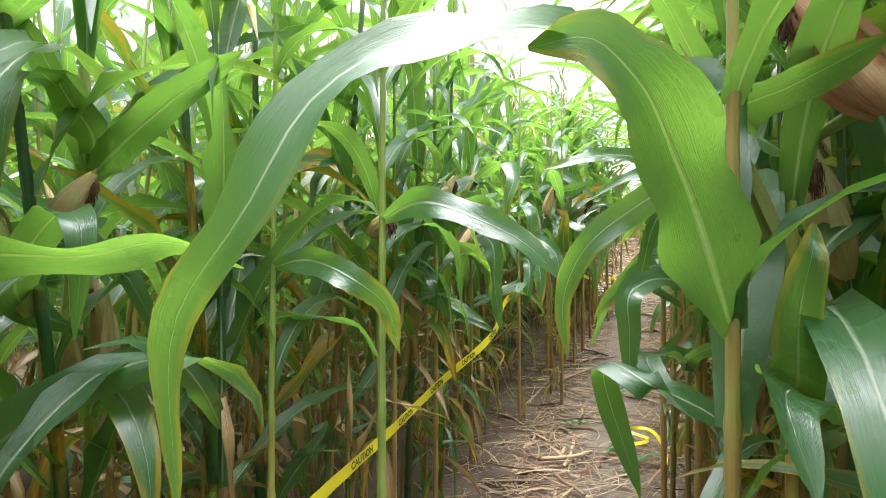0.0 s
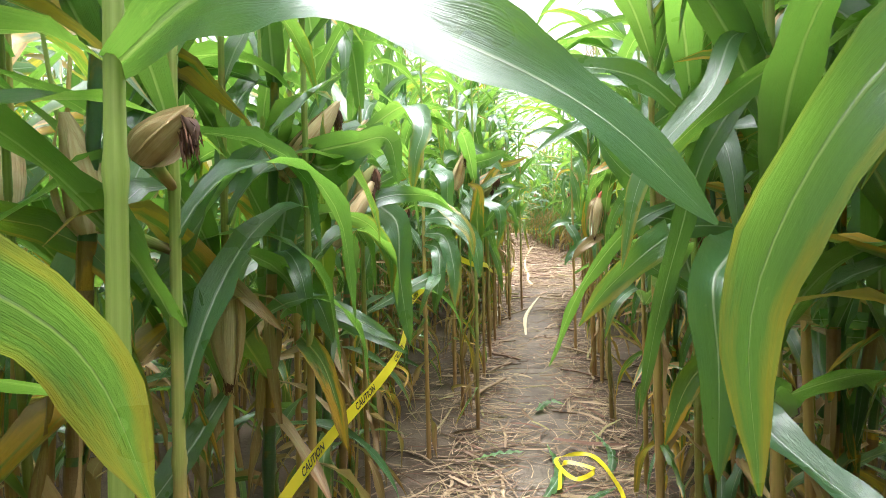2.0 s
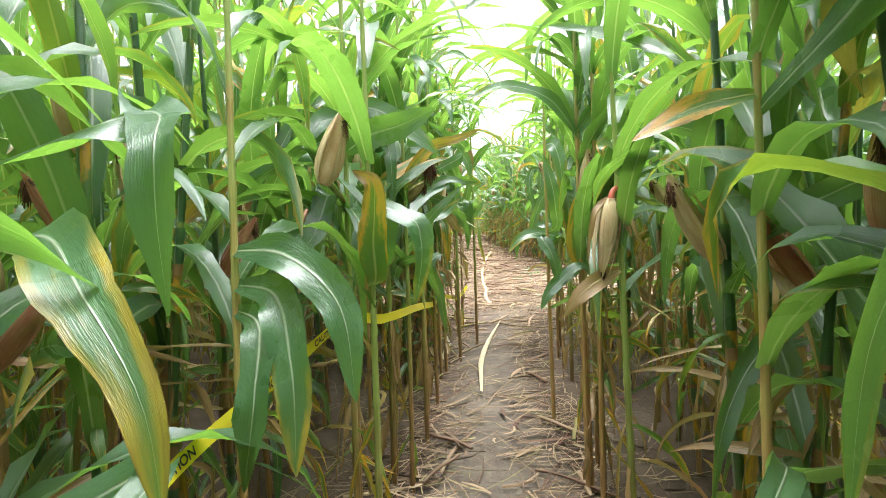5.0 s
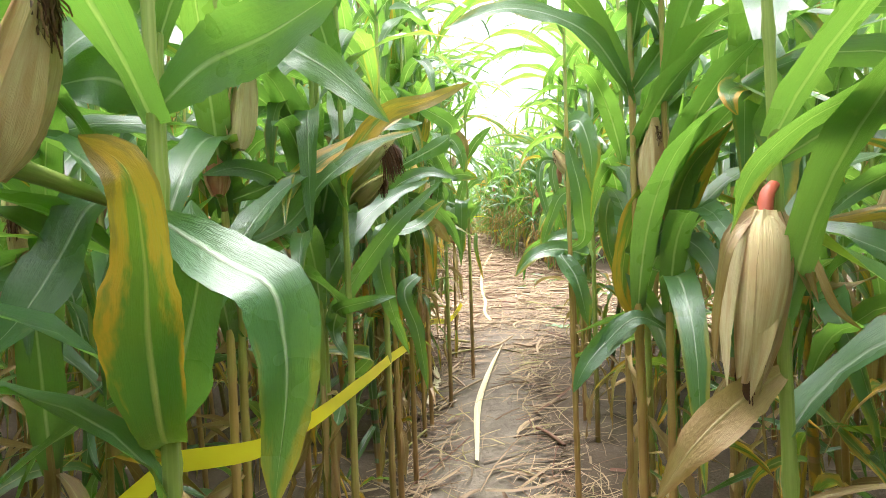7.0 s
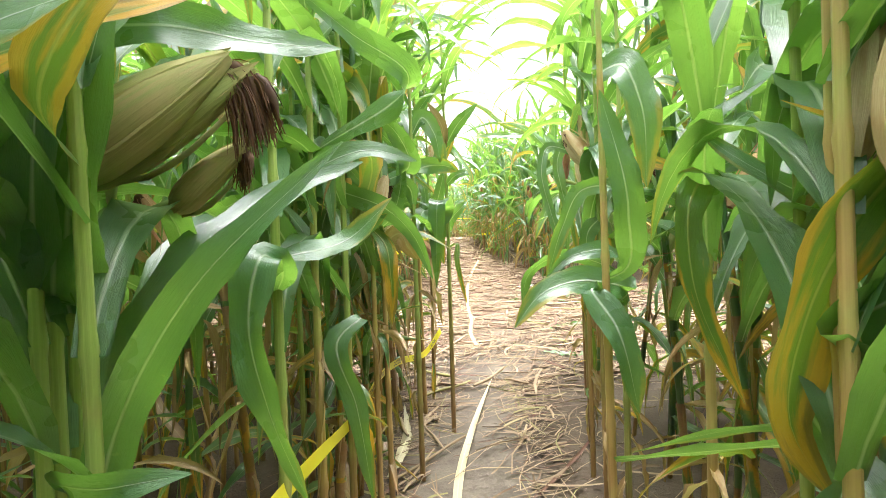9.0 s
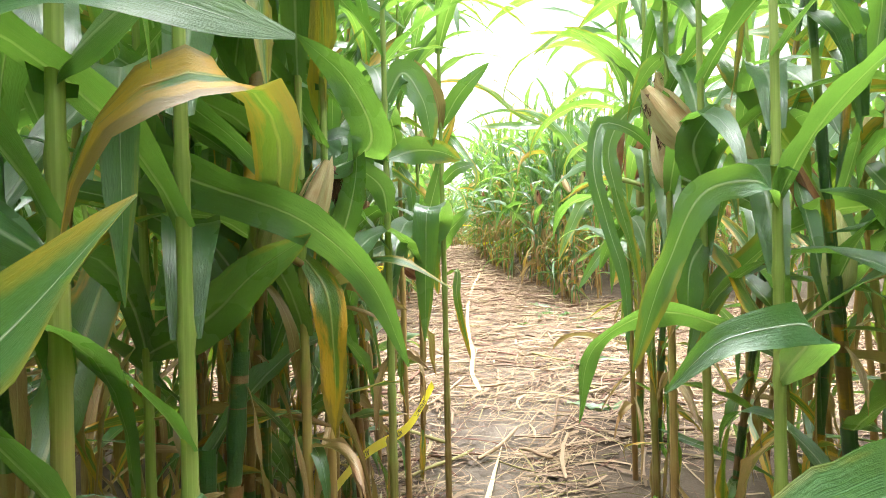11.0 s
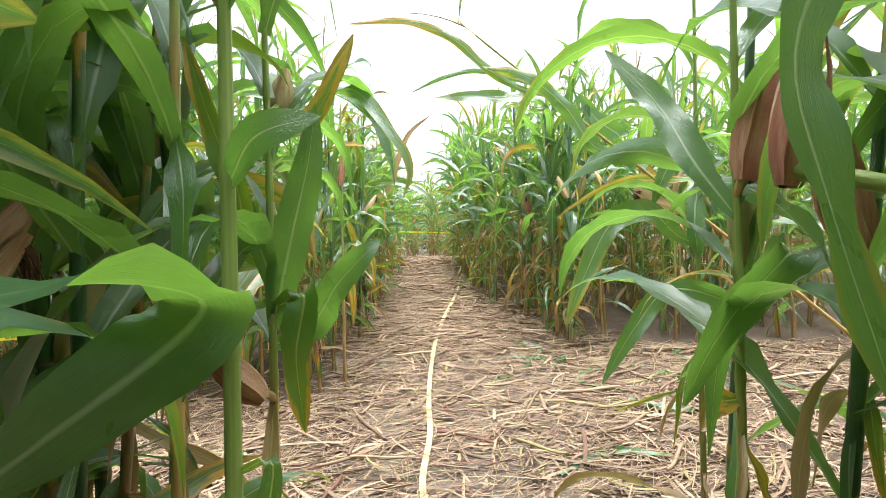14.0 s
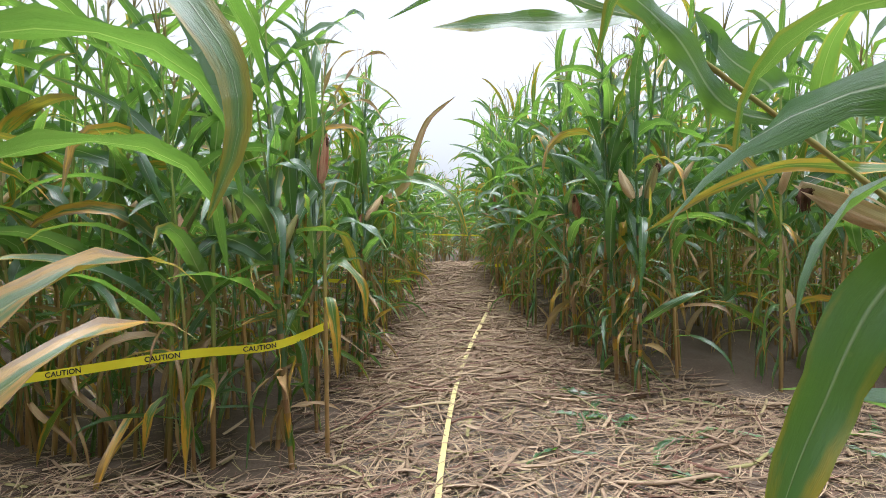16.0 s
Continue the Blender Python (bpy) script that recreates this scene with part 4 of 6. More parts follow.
blade(p, [(-0.87, 2.34, 1.28), (-0.79, 2.37, 1.32), (-0.73, 2.48, 1.33), (-0.66, 2.56, 1.29), (-0.61, 2.60, 1.19), (-0.61, 2.62, 1.07)], [(-0.54, 0.47, 0.70), (0.84, -0.29, 0.45), (1.00, 0.04, 0.04)], 0.070, 0, 0.15)
blade(p, [(-0.84, 2.31, 1.51), (-0.72, 2.30, 1.44), (-0.64, 2.30, 1.49), (-0.57, 2.32, 1.57)], [(0.47, 0.13, 0.87), (-0.68, 0.09, 0.73), (-0.79, 0.08, 0.60)], 0.130, 0, 0.15)
blade(p, [(-0.91, 2.39, 1.18), (-0.81, 2.34, 1.13), (-0.75, 2.31, 1.05), (-0.72, 2.31, 0.96)], [(0.52, 0.12, 0.84), (0.87, 0.13, 0.47), (0.94, 0.14, 0.31)], 0.080, 0, 0.15)
blade(p, [(-0.93, 2.59, 1.04), (-0.81, 2.59, 1.00), (-0.69, 2.60, 0.94), (-0.56, 2.60, 0.87)], [(0.32, 0.26, 0.91), (0.43, 0.26, 0.86), (0.45, 0.26, 0.86)], 0.060, 0, 0.15)
p = trail_plant(-0.97, 2.67, 2.40, (0.0, 0.0), "green corn plant with long drooping leaves in brown soil")
hang_ear(p, (-0.81, 2.76, 1.36), (-0.76, 2.76, 1.56), 0.052, 1, 0.00, 0.08, 3)
hang_ear(p, (-0.80, 2.78, 1.35), (-0.69, 2.76, 1.52), 0.036, 1, 0.00, 0.09, 3)
blade(p, [(-0.79, 2.71, 1.32), (-0.71, 2.76, 1.39), (-0.54, 2.84, 1.42), (-0.48, 2.88, 1.41), (-0.41, 2.91, 1.35)], [(-0.73, 0.41, 0.56), (-0.32, 0.48, 0.81), (0.68, -0.45, 0.58)], 0.072, 0, 0.15)
p = trail_plant(-0.81, 3.04, 2.40, (0.0, 0.0), "green corn plant with long drooping leaves in brown soil")
blade(p, [(-0.78, 2.99, 1.42), (-0.68, 2.85, 1.37), (-0.63, 2.80, 1.33), (-0.61, 2.78, 1.12), (-0.58, 2.80, 0.86)], [(0.50, 0.05, 0.87), (0.96, 0.07, 0.26), (1.00, 0.04, 0.09)], 0.100, 0, 0.15)
blade(p, [(-0.60, 3.00, 1.80), (-0.53, 2.90, 1.67), (-0.55, 2.88, 1.60), (-0.57, 2.88, 1.43)], [(0.89, 0.09, 0.44), (0.98, 0.03, -0.17), (0.99, 0.03, -0.10)], 0.085, 0, 0.15)
blade(p, [(-0.61, 3.00, 1.55), (-0.69, 2.90, 1.53), (-0.74, 2.80, 1.55), (-0.78, 2.69, 1.29)], [(0.59, -0.30, -0.75), (0.95, -0.16, -0.25), (0.99, -0.12, -0.09)], 0.070, 0, 0.15)
blade(p, [(-0.53, 3.00, 1.40), (-0.43, 2.91, 1.35), (-0.35, 2.86, 1.26), (-0.34, 2.86, 1.18)], [(0.69, 0.36, 0.63), (0.84, 0.44, 0.33), (0.99, 0.04, 0.14)], 0.070, 0, 0.15)
blade(p, [(-0.50, 3.16, 1.56), (-0.45, 3.06, 1.49), (-0.45, 3.06, 1.43), (-0.44, 3.06, 1.31)], [(0.80, 0.03, 0.60), (1.00, 0.01, 0.07), (1.00, 0.01, 0.07)], 0.080, 0, 0.15)
blade(p, [(-0.52, 3.16, 1.09), (-0.54, 3.06, 1.04), (-0.58, 3.06, 0.93)], [(0.95, -0.07, -0.31), (0.95, -0.16, -0.27), (0.87, -0.38, -0.32)], 0.060, 0, 0.15)
p = trail_plant(0.27, 2.69, 2.40, (0.0, 0.0), "green corn plant with long drooping leaves in brown soil")
blade(p, [(0.32, 2.67, 1.15), (0.25, 2.63, 1.25), (0.18, 2.61, 1.34), (0.13, 2.60, 1.39)], [(-0.78, 0.04, -0.62), (-0.80, 0.04, -0.60), (-0.75, 0.04, -0.65)], 0.105, 0, 0.15)
blade(p, [(0.31, 2.72, 1.39), (0.20, 2.69, 1.44), (0.12, 2.67, 1.52), (0.09, 2.67, 1.57)], [(-0.44, 0.04, -0.90), (-0.77, 0.04, -0.63), (-0.85, -0.06, -0.53)], 0.100, 0, 0.15)
blade(p, [(0.24, 2.47, 1.29), (0.18, 2.47, 1.30), (0.12, 2.49, 1.35)], [(-0.20, -0.01, -0.98), (-0.46, -0.01, -0.89), (-0.68, -0.01, -0.73)], 0.085, 0, 0.15)
blade(p, [(0.31, 2.72, 1.60), (0.29, 2.71, 1.55), (0.30, 2.71, 1.47)], [(0.95, -0.08, -0.29), (0.99, 0.01, -0.12), (1.00, 0.01, 0.02)], 0.085, 1, 0.15)
blade(p, [(0.40, 2.87, 1.46), (0.24, 2.87, 1.41), (0.18, 2.87, 1.32), (0.15, 2.87, 1.16)], [(0.30, -0.39, -0.87), (0.86, -0.38, -0.33), (0.98, 0.01, -0.22)], 0.050, 0, 0.15)
p = trail_plant(0.45, 3.47, 2.40, (0.0, 0.0), "green corn plant with long drooping leaves in brown soil")
blade(p, [(0.36, 3.27, 1.02), (0.25, 3.17, 0.96), (0.20, 3.17, 0.81)], [(0.61, -0.26, -0.75), (0.83, -0.28, -0.48), (0.96, 0.01, -0.27)], 0.050, 0, 0.15)
blade(p, [(0.44, 3.47, 0.92), (0.48, 3.27, 1.03), (0.57, 3.17, 1.07)], [(-0.98, -0.11, 0.18), (-0.90, -0.22, 0.37), (-0.69, -0.42, 0.59)], 0.050, 0, 0.15)
blade(p, [(0.47, 3.47, 1.64), (0.30, 3.42, 1.60), (0.20, 3.42, 1.55)], [(0.34, -0.52, -0.79), (0.37, -0.53, -0.77), (0.40, -0.55, -0.73)], 0.050, 1, 0.15)
blade(p, [(0.45, 3.17, 1.74), (0.20, 3.02, 1.73), (0.02, 2.95, 1.66), (-0.11, 2.92, 1.57)], [(0.22, -0.34, -0.91), (0.51, -0.35, -0.78), (0.58, -0.36, -0.73)], 0.075, 0, 0.15)
p = trail_plant(0.46, 4.22, 2.40, (-1.0, 0.9), "corn plant with a red-tinged stalk and one big pale hanging ear")
hang_ear(p, (0.41, 4.22, 1.51), (0.37, 4.21, 1.27), 0.037, 0, 0.08, 0.05, 5, RED_STEM)
blade(p, [(0.42, 4.22, 1.52), (0.35, 4.20, 1.47), (0.33, 4.20, 1.38), (0.325, 4.20, 1.30)], [(0.9, 0.1, 0.3), (0.9, 0.1, 0.1)], 0.016, 2, 0.3)
blade(p, [(0.44, 4.22, 1.52), (0.47, 4.21, 1.44), (0.495, 4.20, 1.37), (0.53, 4.20, 1.34)], [(0.9, 0.1, 0.3), (0.6, 0.1, 0.6)], 0.014, 2, 0.3)
blade(p, [(0.44, 4.23, 1.53), (0.455, 4.21, 1.45), (0.47, 4.20, 1.38)], [(0.9, 0.1, 0.1), (0.9, 0.1, 0.1)], 0.014, 2, 0.3)
blade(p, [(0.42, 4.22, 1.51), (0.44, 4.21, 1.46), (0.47, 4.21, 1.38)], [(0.90, 0.33, 0.30), (0.87, 0.37, 0.32), (0.85, 0.40, 0.34)], 0.022, 2, 0.15)
blade(p, [(0.41, 4.22, 1.51), (0.36, 4.21, 1.48), (0.34, 4.21, 1.38)], [(0.52, -0.38, -0.77), (0.84, -0.36, -0.41), (0.98, 0.01, -0.19)], 0.022, 2, 0.15)
blade(p, [(0.44, 4.24, 1.28), (0.35, 4.20, 1.24), (0.28, 4.18, 1.19), (0.23, 4.17, 1.13)], [(0.48, -0.22, -0.85), (0.69, -0.23, -0.68), (0.73, -0.24, -0.63)], 0.060, 2, 0.15)
blade(p, [(0.49, 4.09, 1.65), (0.39, 4.10, 1.61), (0.35, 4.14, 1.56), (0.34, 4.18, 1.48)], [(0.34, 0.53, -0.78), (0.95, 0.23, -0.21), (0.99, 0.14, -0.09)], 0.060, 0, 0.15)
blade(p, [(0.42, 4.25, 1.71), (0.47, 4.29, 1.67), (0.48, 4.28, 1.51)], [(0.71, -0.06, 0.71), (0.96, -0.07, 0.27), (1.00, 0.01, 0.10)], 0.070, 0, 0.15)
blade(p, [(0.45, 4.34, 1.72), (0.40, 4.28, 1.68), (0.41, 4.28, 1.66)], [(0.69, -0.07, -0.72), (0.85, -0.06, -0.52), (0.90, 0.13, 0.41)], 0.050, 1, 0.15)
p = trail_plant(-0.37, 4.07, 2.40, (0.0, 0.0), "green corn plant with long drooping leaves in brown soil")
blade(p, [(-0.35, 4.03, 1.28), (-0.35, 4.01, 1.39), (-0.34, 3.99, 1.49), (-0.34, 3.97, 1.56), (-0.40, 3.99, 1.60)], [(-1.00, -0.01, 0.04), (-1.00, -0.01, 0.03), (-0.62, -0.02, -0.79)], 0.085, 1, 0.15)
blade(p, [(-0.36, 4.05, 1.28), (-0.33, 4.04, 1.37), (-0.31, 4.04, 1.46), (-0.33, 4.07, 1.54)], [(-0.94, -0.01, 0.33), (-1.00, -0.01, -0.01), (-0.96, -0.02, -0.27)], 0.085, 0, 0.15)
blade(p, [(-0.36, 4.07, 1.52), (-0.27, 4.02, 1.47), (-0.22, 4.01, 1.44), (-0.21, 4.01, 1.39), (-0.23, 4.02, 1.21)], [(0.55, 0.28, 0.79), (0.79, 0.32, 0.53), (0.99, 0.01, -0.10)], 0.075, 0, 0.15)
p = trail_plant(-0.47, 4.27, 2.40, (0.0, 0.0), "green corn plant with long drooping leaves in brown soil")
blade(p, [(-0.51, 4.17, 1.55), (-0.53, 4.13, 1.48), (-0.55, 4.09, 1.41), (-0.60, 4.07, 1.35)], [(0.96, 0.01, -0.27), (0.88, 0.00, -0.47), (0.77, -0.00, -0.64)], 0.090, 0, 0.15)
blade(p, [(-0.46, 4.28, 1.82), (-0.53, 4.22, 1.80), (-0.58, 4.17, 1.72)], [(0.41, -0.19, -0.89), (0.72, -0.17, -0.68), (0.86, -0.15, -0.48)], 0.080, 0, 0.15)
blade(p, [(-0.47, 4.27, 1.70), (-0.51, 4.22, 1.73), (-0.60, 4.19, 1.71)], [(-0.72, 0.13, -0.68), (-0.23, 0.19, -0.95), (0.30, -0.24, -0.92)], 0.090, 0, 0.15)
blade(p, [(-0.38, 4.23, 1.75), (-0.27, 4.18, 1.77), (-0.16, 4.14, 1.81)], [(-0.18, -0.09, 0.98), (-0.28, -0.09, 0.96), (-0.38, -0.09, 0.92)], 0.100, 0, 0.15)
hang_ear(p, (-0.48, 3.97, 1.56), (-0.42, 3.98, 1.76), 0.036, 0, 0.00, 0.06, 3)
p = trail_plant(-0.55, 4.67, 2.40, (0.0, 0.0), "green corn plant with long drooping leaves in brown soil")
hang_ear(p, (-0.49, 4.62, 1.70), (-0.47, 4.63, 1.92), 0.033, 0, 0.00, 0.06, 3)
hang_ear(p, (-0.54, 4.62, 1.60), (-0.57, 4.67, 1.80), 0.028, 2, 0.00, 0.00, 3)
blade(p, [(-0.43, 4.67, 1.64), (-0.49, 4.62, 1.66), (-0.55, 4.57, 1.64)], [(-0.59, 0.37, -0.72), (-0.38, 0.41, -0.83), (0.52, -0.41, -0.75)], 0.050, 0, 0.15)
blade(p, [(-0.47, 4.68, 1.96), (-0.32, 4.63, 1.89), (-0.16, 4.63, 1.75)], [(0.43, 0.12, 0.89), (0.57, 0.13, 0.81), (0.67, 0.13, 0.73)], 0.090, 0, 0.15)
blade(p, [(-0.43, 4.72, 1.53), (-0.32, 4.73, 1.65), (-0.19, 4.78, 1.74), (-0.11, 4.78, 1.76)], [(-0.61, 0.55, 0.57), (-0.48, 0.52, 0.71), (-0.20, 0.56, 0.80)], 0.060, 0, 0.15)
p = trail_plant(-0.34, 4.97, 2.40, (0.0, 0.0), "green corn plant with long drooping leaves in brown soil")
blade(p, [(-0.31, 4.88, 1.68), (-0.18, 4.86, 1.83), (-0.08, 4.84, 1.85), (0.03, 4.83, 1.89)], [(-0.71, -0.38, 0.60), (-0.30, -0.38, 0.88), (-0.35, -0.38, 0.86)], 0.055, 1, 0.15)
blade(p, [(-0.40, 5.07, 1.20), (-0.22, 4.97, 1.50), (-0.05, 4.98, 1.66)], [(-0.83, -0.42, 0.36), (-0.74, -0.49, 0.46), (-0.58, 0.55, 0.60)], 0.060, 0, 0.15)
blade(p, [(-0.36, 4.97, 1.28), (-0.25, 4.87, 1.33), (-0.18, 4.87, 1.34)], [(-0.64, -0.37, 0.67), (-0.49, -0.45, 0.74), (-0.07, 0.56, 0.82)], 0.040, 0, 0.15)
p = trail_plant(0.49, 4.94, 2.40, (0.0, 0.0), "green corn plant with long drooping leaves in brown soil")
blade(p, [(0.49, 4.94, 1.88), (0.35, 4.89, 2.03), (0.14, 4.84, 2.08), (-0.03, 4.78, 2.01)], [(-0.76, 0.32, -0.57), (0.13, -0.39, -0.91), (0.43, -0.37, -0.82)], 0.065, 0, 0.15)
blade(p, [(0.50, 4.94, 1.88), (0.58, 4.89, 2.02), (0.66, 4.90, 2.14)], [(-0.86, -0.20, 0.48), (-0.83, -0.23, 0.51), (-0.81, 0.24, 0.54)], 0.070, 0, 0.15)
p = trail_plant(0.55, 4.90, 2.40, (0.0, 0.0), "green corn plant with long drooping leaves in brown soil")
hang_ear(p, (0.51, 4.88, 1.58), (0.51, 4.89, 1.76), 0.030, 0, 0.00, 0.06, 3)
blade(p, [(0.56, 4.88, 1.47), (0.57, 4.79, 1.64), (0.63, 4.69, 1.74)], [(-1.00, -0.04, 0.06), (-0.97, -0.08, 0.21), (-0.89, -0.11, 0.43)], 0.060, 1, 0.15)
blade(p, [(0.46, 4.88, 1.26), (0.39, 4.88, 1.21), (0.32, 4.87, 1.10)], [(0.55, -0.40, -0.73), (0.70, -0.39, -0.60), (0.79, -0.39, -0.48)], 0.050, 0, 0.15)
p = trail_plant(-0.55, 4.72, 2.40, (0.0, 0.0), "green corn plant with long drooping leaves in brown soil")
blade(p, [(-0.55, 4.71, 1.39), (-0.50, 4.75, 1.51), (-0.44, 4.80, 1.63), (-0.32, 4.88, 1.74), (-0.16, 4.98, 1.84)], [(-0.93, 0.26, 0.28), (-0.83, 0.29, 0.47), (-0.64, 0.32, 0.70)], 0.070, 1, 0.15)
blade(p, [(-0.55, 4.73, 1.59), (-0.55, 4.68, 1.64), (-0.58, 4.64, 1.67)], [(-1.00, 0.01, 0.00), (-0.95, 0.07, -0.31), (-0.76, 0.13, -0.64)], 0.080, 0, 0.15)
p = trail_plant(-0.43, 5.09, 2.40, (0.0, 0.0), "green corn plant with long drooping leaves in brown soil")
blade(p, [(-0.39, 5.02, 1.51), (-0.35, 4.98, 1.66), (-0.30, 4.98, 1.85)], [(-0.96, 0.01, 0.29), (-0.97, 0.01, 0.25), (-0.97, 0.01, 0.22)], 0.085, 0, 0.15)
p = trail_plant(-0.61, 5.47, 2.40, (0.0, 0.0), "green corn plant with long drooping leaves in brown soil")
hang_ear(p, (-0.41, 5.14, 1.66), (-0.21, 5.17, 1.81), 0.042, 1, 0.00, 0.10, 3)
hang_ear(p, (-0.36, 5.22, 1.61), (-0.24, 5.22, 1.71), 0.032, 1, 0.00, 0.06, 3)
p = trail_plant(-0.44, 5.06, 2.40, (0.0, 0.0), "green corn plant with long drooping leaves in brown soil")
blade(p, [(-0.40, 5.01, 1.51), (-0.38, 5.00, 1.67), (-0.33, 5.00, 1.82)], [(-0.99, 0.01, 0.14), (-0.98, 0.01, 0.21), (-0.96, 0.02, 0.28)], 0.080, 0, 0.15)
blade(p, [(-0.43, 5.41, 0.97), (-0.33, 5.21, 1.12), (-0.44, 5.16, 1.14), (-0.54, 5.11, 1.13)], [(-0.91, -0.18, 0.38), (-0.28, 0.49, -0.83), (0.26, -0.51, -0.82)], 0.060, 0, 0.15)
blade(p, [(-0.52, 5.16, 1.19), (-0.45, 5.21, 1.37), (-0.36, 5.31, 1.54), (-0.25, 5.47, 1.66), (-0.11, 5.57, 1.73)], [(-0.89, 0.40, 0.20), (-0.88, 0.32, 0.35), (-0.65, 0.47, 0.60)], 0.085, 0, 0.15)
p = trail_plant(-0.29, 5.50, 2.40, (0.0, 0.0), "green corn plant with long drooping leaves in brown soil")
blade(p, [(-0.25, 5.40, 1.50), (-0.26, 5.32, 1.53), (-0.28, 5.30, 1.43), (-0.25, 5.29, 1.27), (-0.19, 5.31, 1.09)], [(-0.97, 0.01, -0.25), (1.00, -0.01, 0.01), (0.94, -0.05, 0.32)], 0.075, 0, 0.15)
blade(p, [(-0.29, 5.50, 1.52), (-0.15, 5.60, 1.56), (-0.05, 5.60, 1.65)], [(-0.53, 0.43, 0.73), (-0.58, 0.48, 0.66), (-0.56, 0.56, 0.60)], 0.060, 0, 0.15)
p = trail_plant(-0.30, 5.90, 2.40, (0.0, 0.0), "green corn plant with long drooping leaves in brown soil")
blade(p, [(-0.01, 5.70, 1.97), (-0.13, 5.60, 2.03), (-0.23, 5.50, 2.09)], [(-0.56, 0.17, -0.81), (-0.58, 0.16, -0.80), (-0.61, 0.15, -0.78)], 0.080, 0, 0.15)
blade(p, [(-0.23, 5.65, 1.73), (-0.11, 5.65, 1.77), (0.01, 5.65, 1.74)], [(-0.25, 0.56, 0.79), (-0.03, 0.56, 0.83), (0.19, 0.56, 0.81)], 0.070, 0, 0.15)
p = trail_plant(-0.24, 6.04, 2.40, (0.0, 0.0), "green corn plant with long drooping leaves in brown soil")
blade(p, [(-0.19, 5.99, 1.32), (-0.25, 5.94, 1.27), (-0.20, 5.91, 1.07), (-0.16, 5.91, 0.79)], [(0.72, -0.10, -0.69), (0.98, -0.01, 0.18), (0.99, -0.01, 0.14)], 0.070, 0, 0.15)
p = trail_plant(0.51, 4.96, 2.40, (0.0, 0.0), "corn plant with pale upright ears and yellow-edged leaves")
hang_ear(p, (0.52, 4.97, 1.62), (0.55, 4.97, 1.82), 0.034, 0, 0.00, 0.06, 3)
blade(p, [(0.51, 4.96, 1.26), (0.43, 4.91, 1.23), (0.31, 4.86, 1.13), (0.28, 4.86, 1.07)], [(0.48, -0.33, -0.81), (0.75, -0.36, -0.55), (0.85, -0.40, -0.33)], 0.065, 0, 0.15)
p = trail_plant(0.54, 4.88, 2.40, (0.0, 0.0), "green corn plant with long drooping leaves in brown soil")
hang_ear(p, (0.51, 4.87, 1.55), (0.52, 4.87, 1.79), 0.036, 0, 0.10, 0.06, 3)
blade(p, [(0.57, 4.92, 1.50), (0.63, 4.87, 1.63), (0.66, 4.82, 1.74)], [(-0.93, -0.15, 0.34), (-0.95, -0.13, 0.29), (-0.97, -0.11, 0.24)], 0.075, 1, 0.15)
blade(p, [(0.49, 4.97, 1.42), (0.55, 4.92, 1.49), (0.64, 4.87, 1.65)], [(-0.78, -0.15, 0.61), (-0.85, -0.17, 0.50), (-0.88, -0.18, 0.45)], 0.080, 0, 0.15)
blade(p, [(0.58, 5.10, 1.25), (0.50, 5.05, 1.36), (0.52, 5.05, 1.47), (0.58, 5.06, 1.64)], [(-0.85, 0.09, -0.52), (-0.96, 0.02, 0.27), (-0.93, 0.13, 0.35)], 0.080, 0, 0.15)
p = trail_plant(-0.43, 5.02, 2.40, (0.0, 0.0), "green corn plant with long drooping leaves in brown soil")
blade(p, [(-0.41, 5.00, 1.51), (-0.38, 4.96, 1.64), (-0.35, 4.94, 1.77)], [(-0.97, 0.01, 0.24), (-0.98, 0.01, 0.22), (-0.98, 0.01, 0.19)], 0.090, 0, 0.15)
blade(p, [(-0.48, 5.10, 1.84), (-0.36, 5.20, 1.89), (-0.25, 5.30, 1.90), (-0.12, 5.40, 1.92)], [(-0.52, 0.19, 0.83), (-0.26, 0.20, 0.94), (-0.28, 0.20, 0.94)], 0.080, 0, 0.15)
hang_ear(p, (-0.43, 5.06, 1.64), (-0.24, 5.15, 1.82), 0.050, 1, 0.00, 0.14, 3)
p = trail_plant(0.60, 5.17, 2.40, (0.0, 0.0), "green corn plant with long drooping leaves in brown soil")
hang_ear(p, (0.64, 5.17, 1.60), (0.70, 5.17, 1.83), 0.036, 0, 0.05, 0.06, 3)
blade(p, [(0.56, 4.94, 1.63), (0.50, 4.95, 1.55), (0.47, 4.99, 1.43), (0.48, 5.03, 1.30), (0.54, 5.04, 1.20)], [(0.82, 0.15, -0.55), (1.00, 0.02, -0.05), (0.86, -0.16, 0.48)], 0.085, 1, 0.15)
blade(p, [(0.77, 5.34, 1.58), (0.64, 5.29, 1.63), (0.57, 5.34, 1.70), (0.54, 5.39, 1.76)], [(-0.46, 0.49, -0.74), (-0.88, -0.30, -0.38), (-0.96, -0.18, -0.23)], 0.050, 0, 0.15)
p = trail_plant(0.67, 5.59, 2.40, (0.0, 0.0), "green corn plant with long drooping leaves in brown soil")
blade(p, [(0.65, 5.54, 1.67), (0.56, 5.44, 1.59), (0.55, 5.41, 1.45), (0.63, 5.38, 1.21)], [(0.71, -0.13, -0.69), (0.98, -0.01, 0.20), (0.94, 0.16, 0.32)], 0.065, 1, 0.15)
p = trail_plant(0.49, 5.74, 2.40, (0.0, 0.0), "green corn plant with long drooping leaves in brown soil")
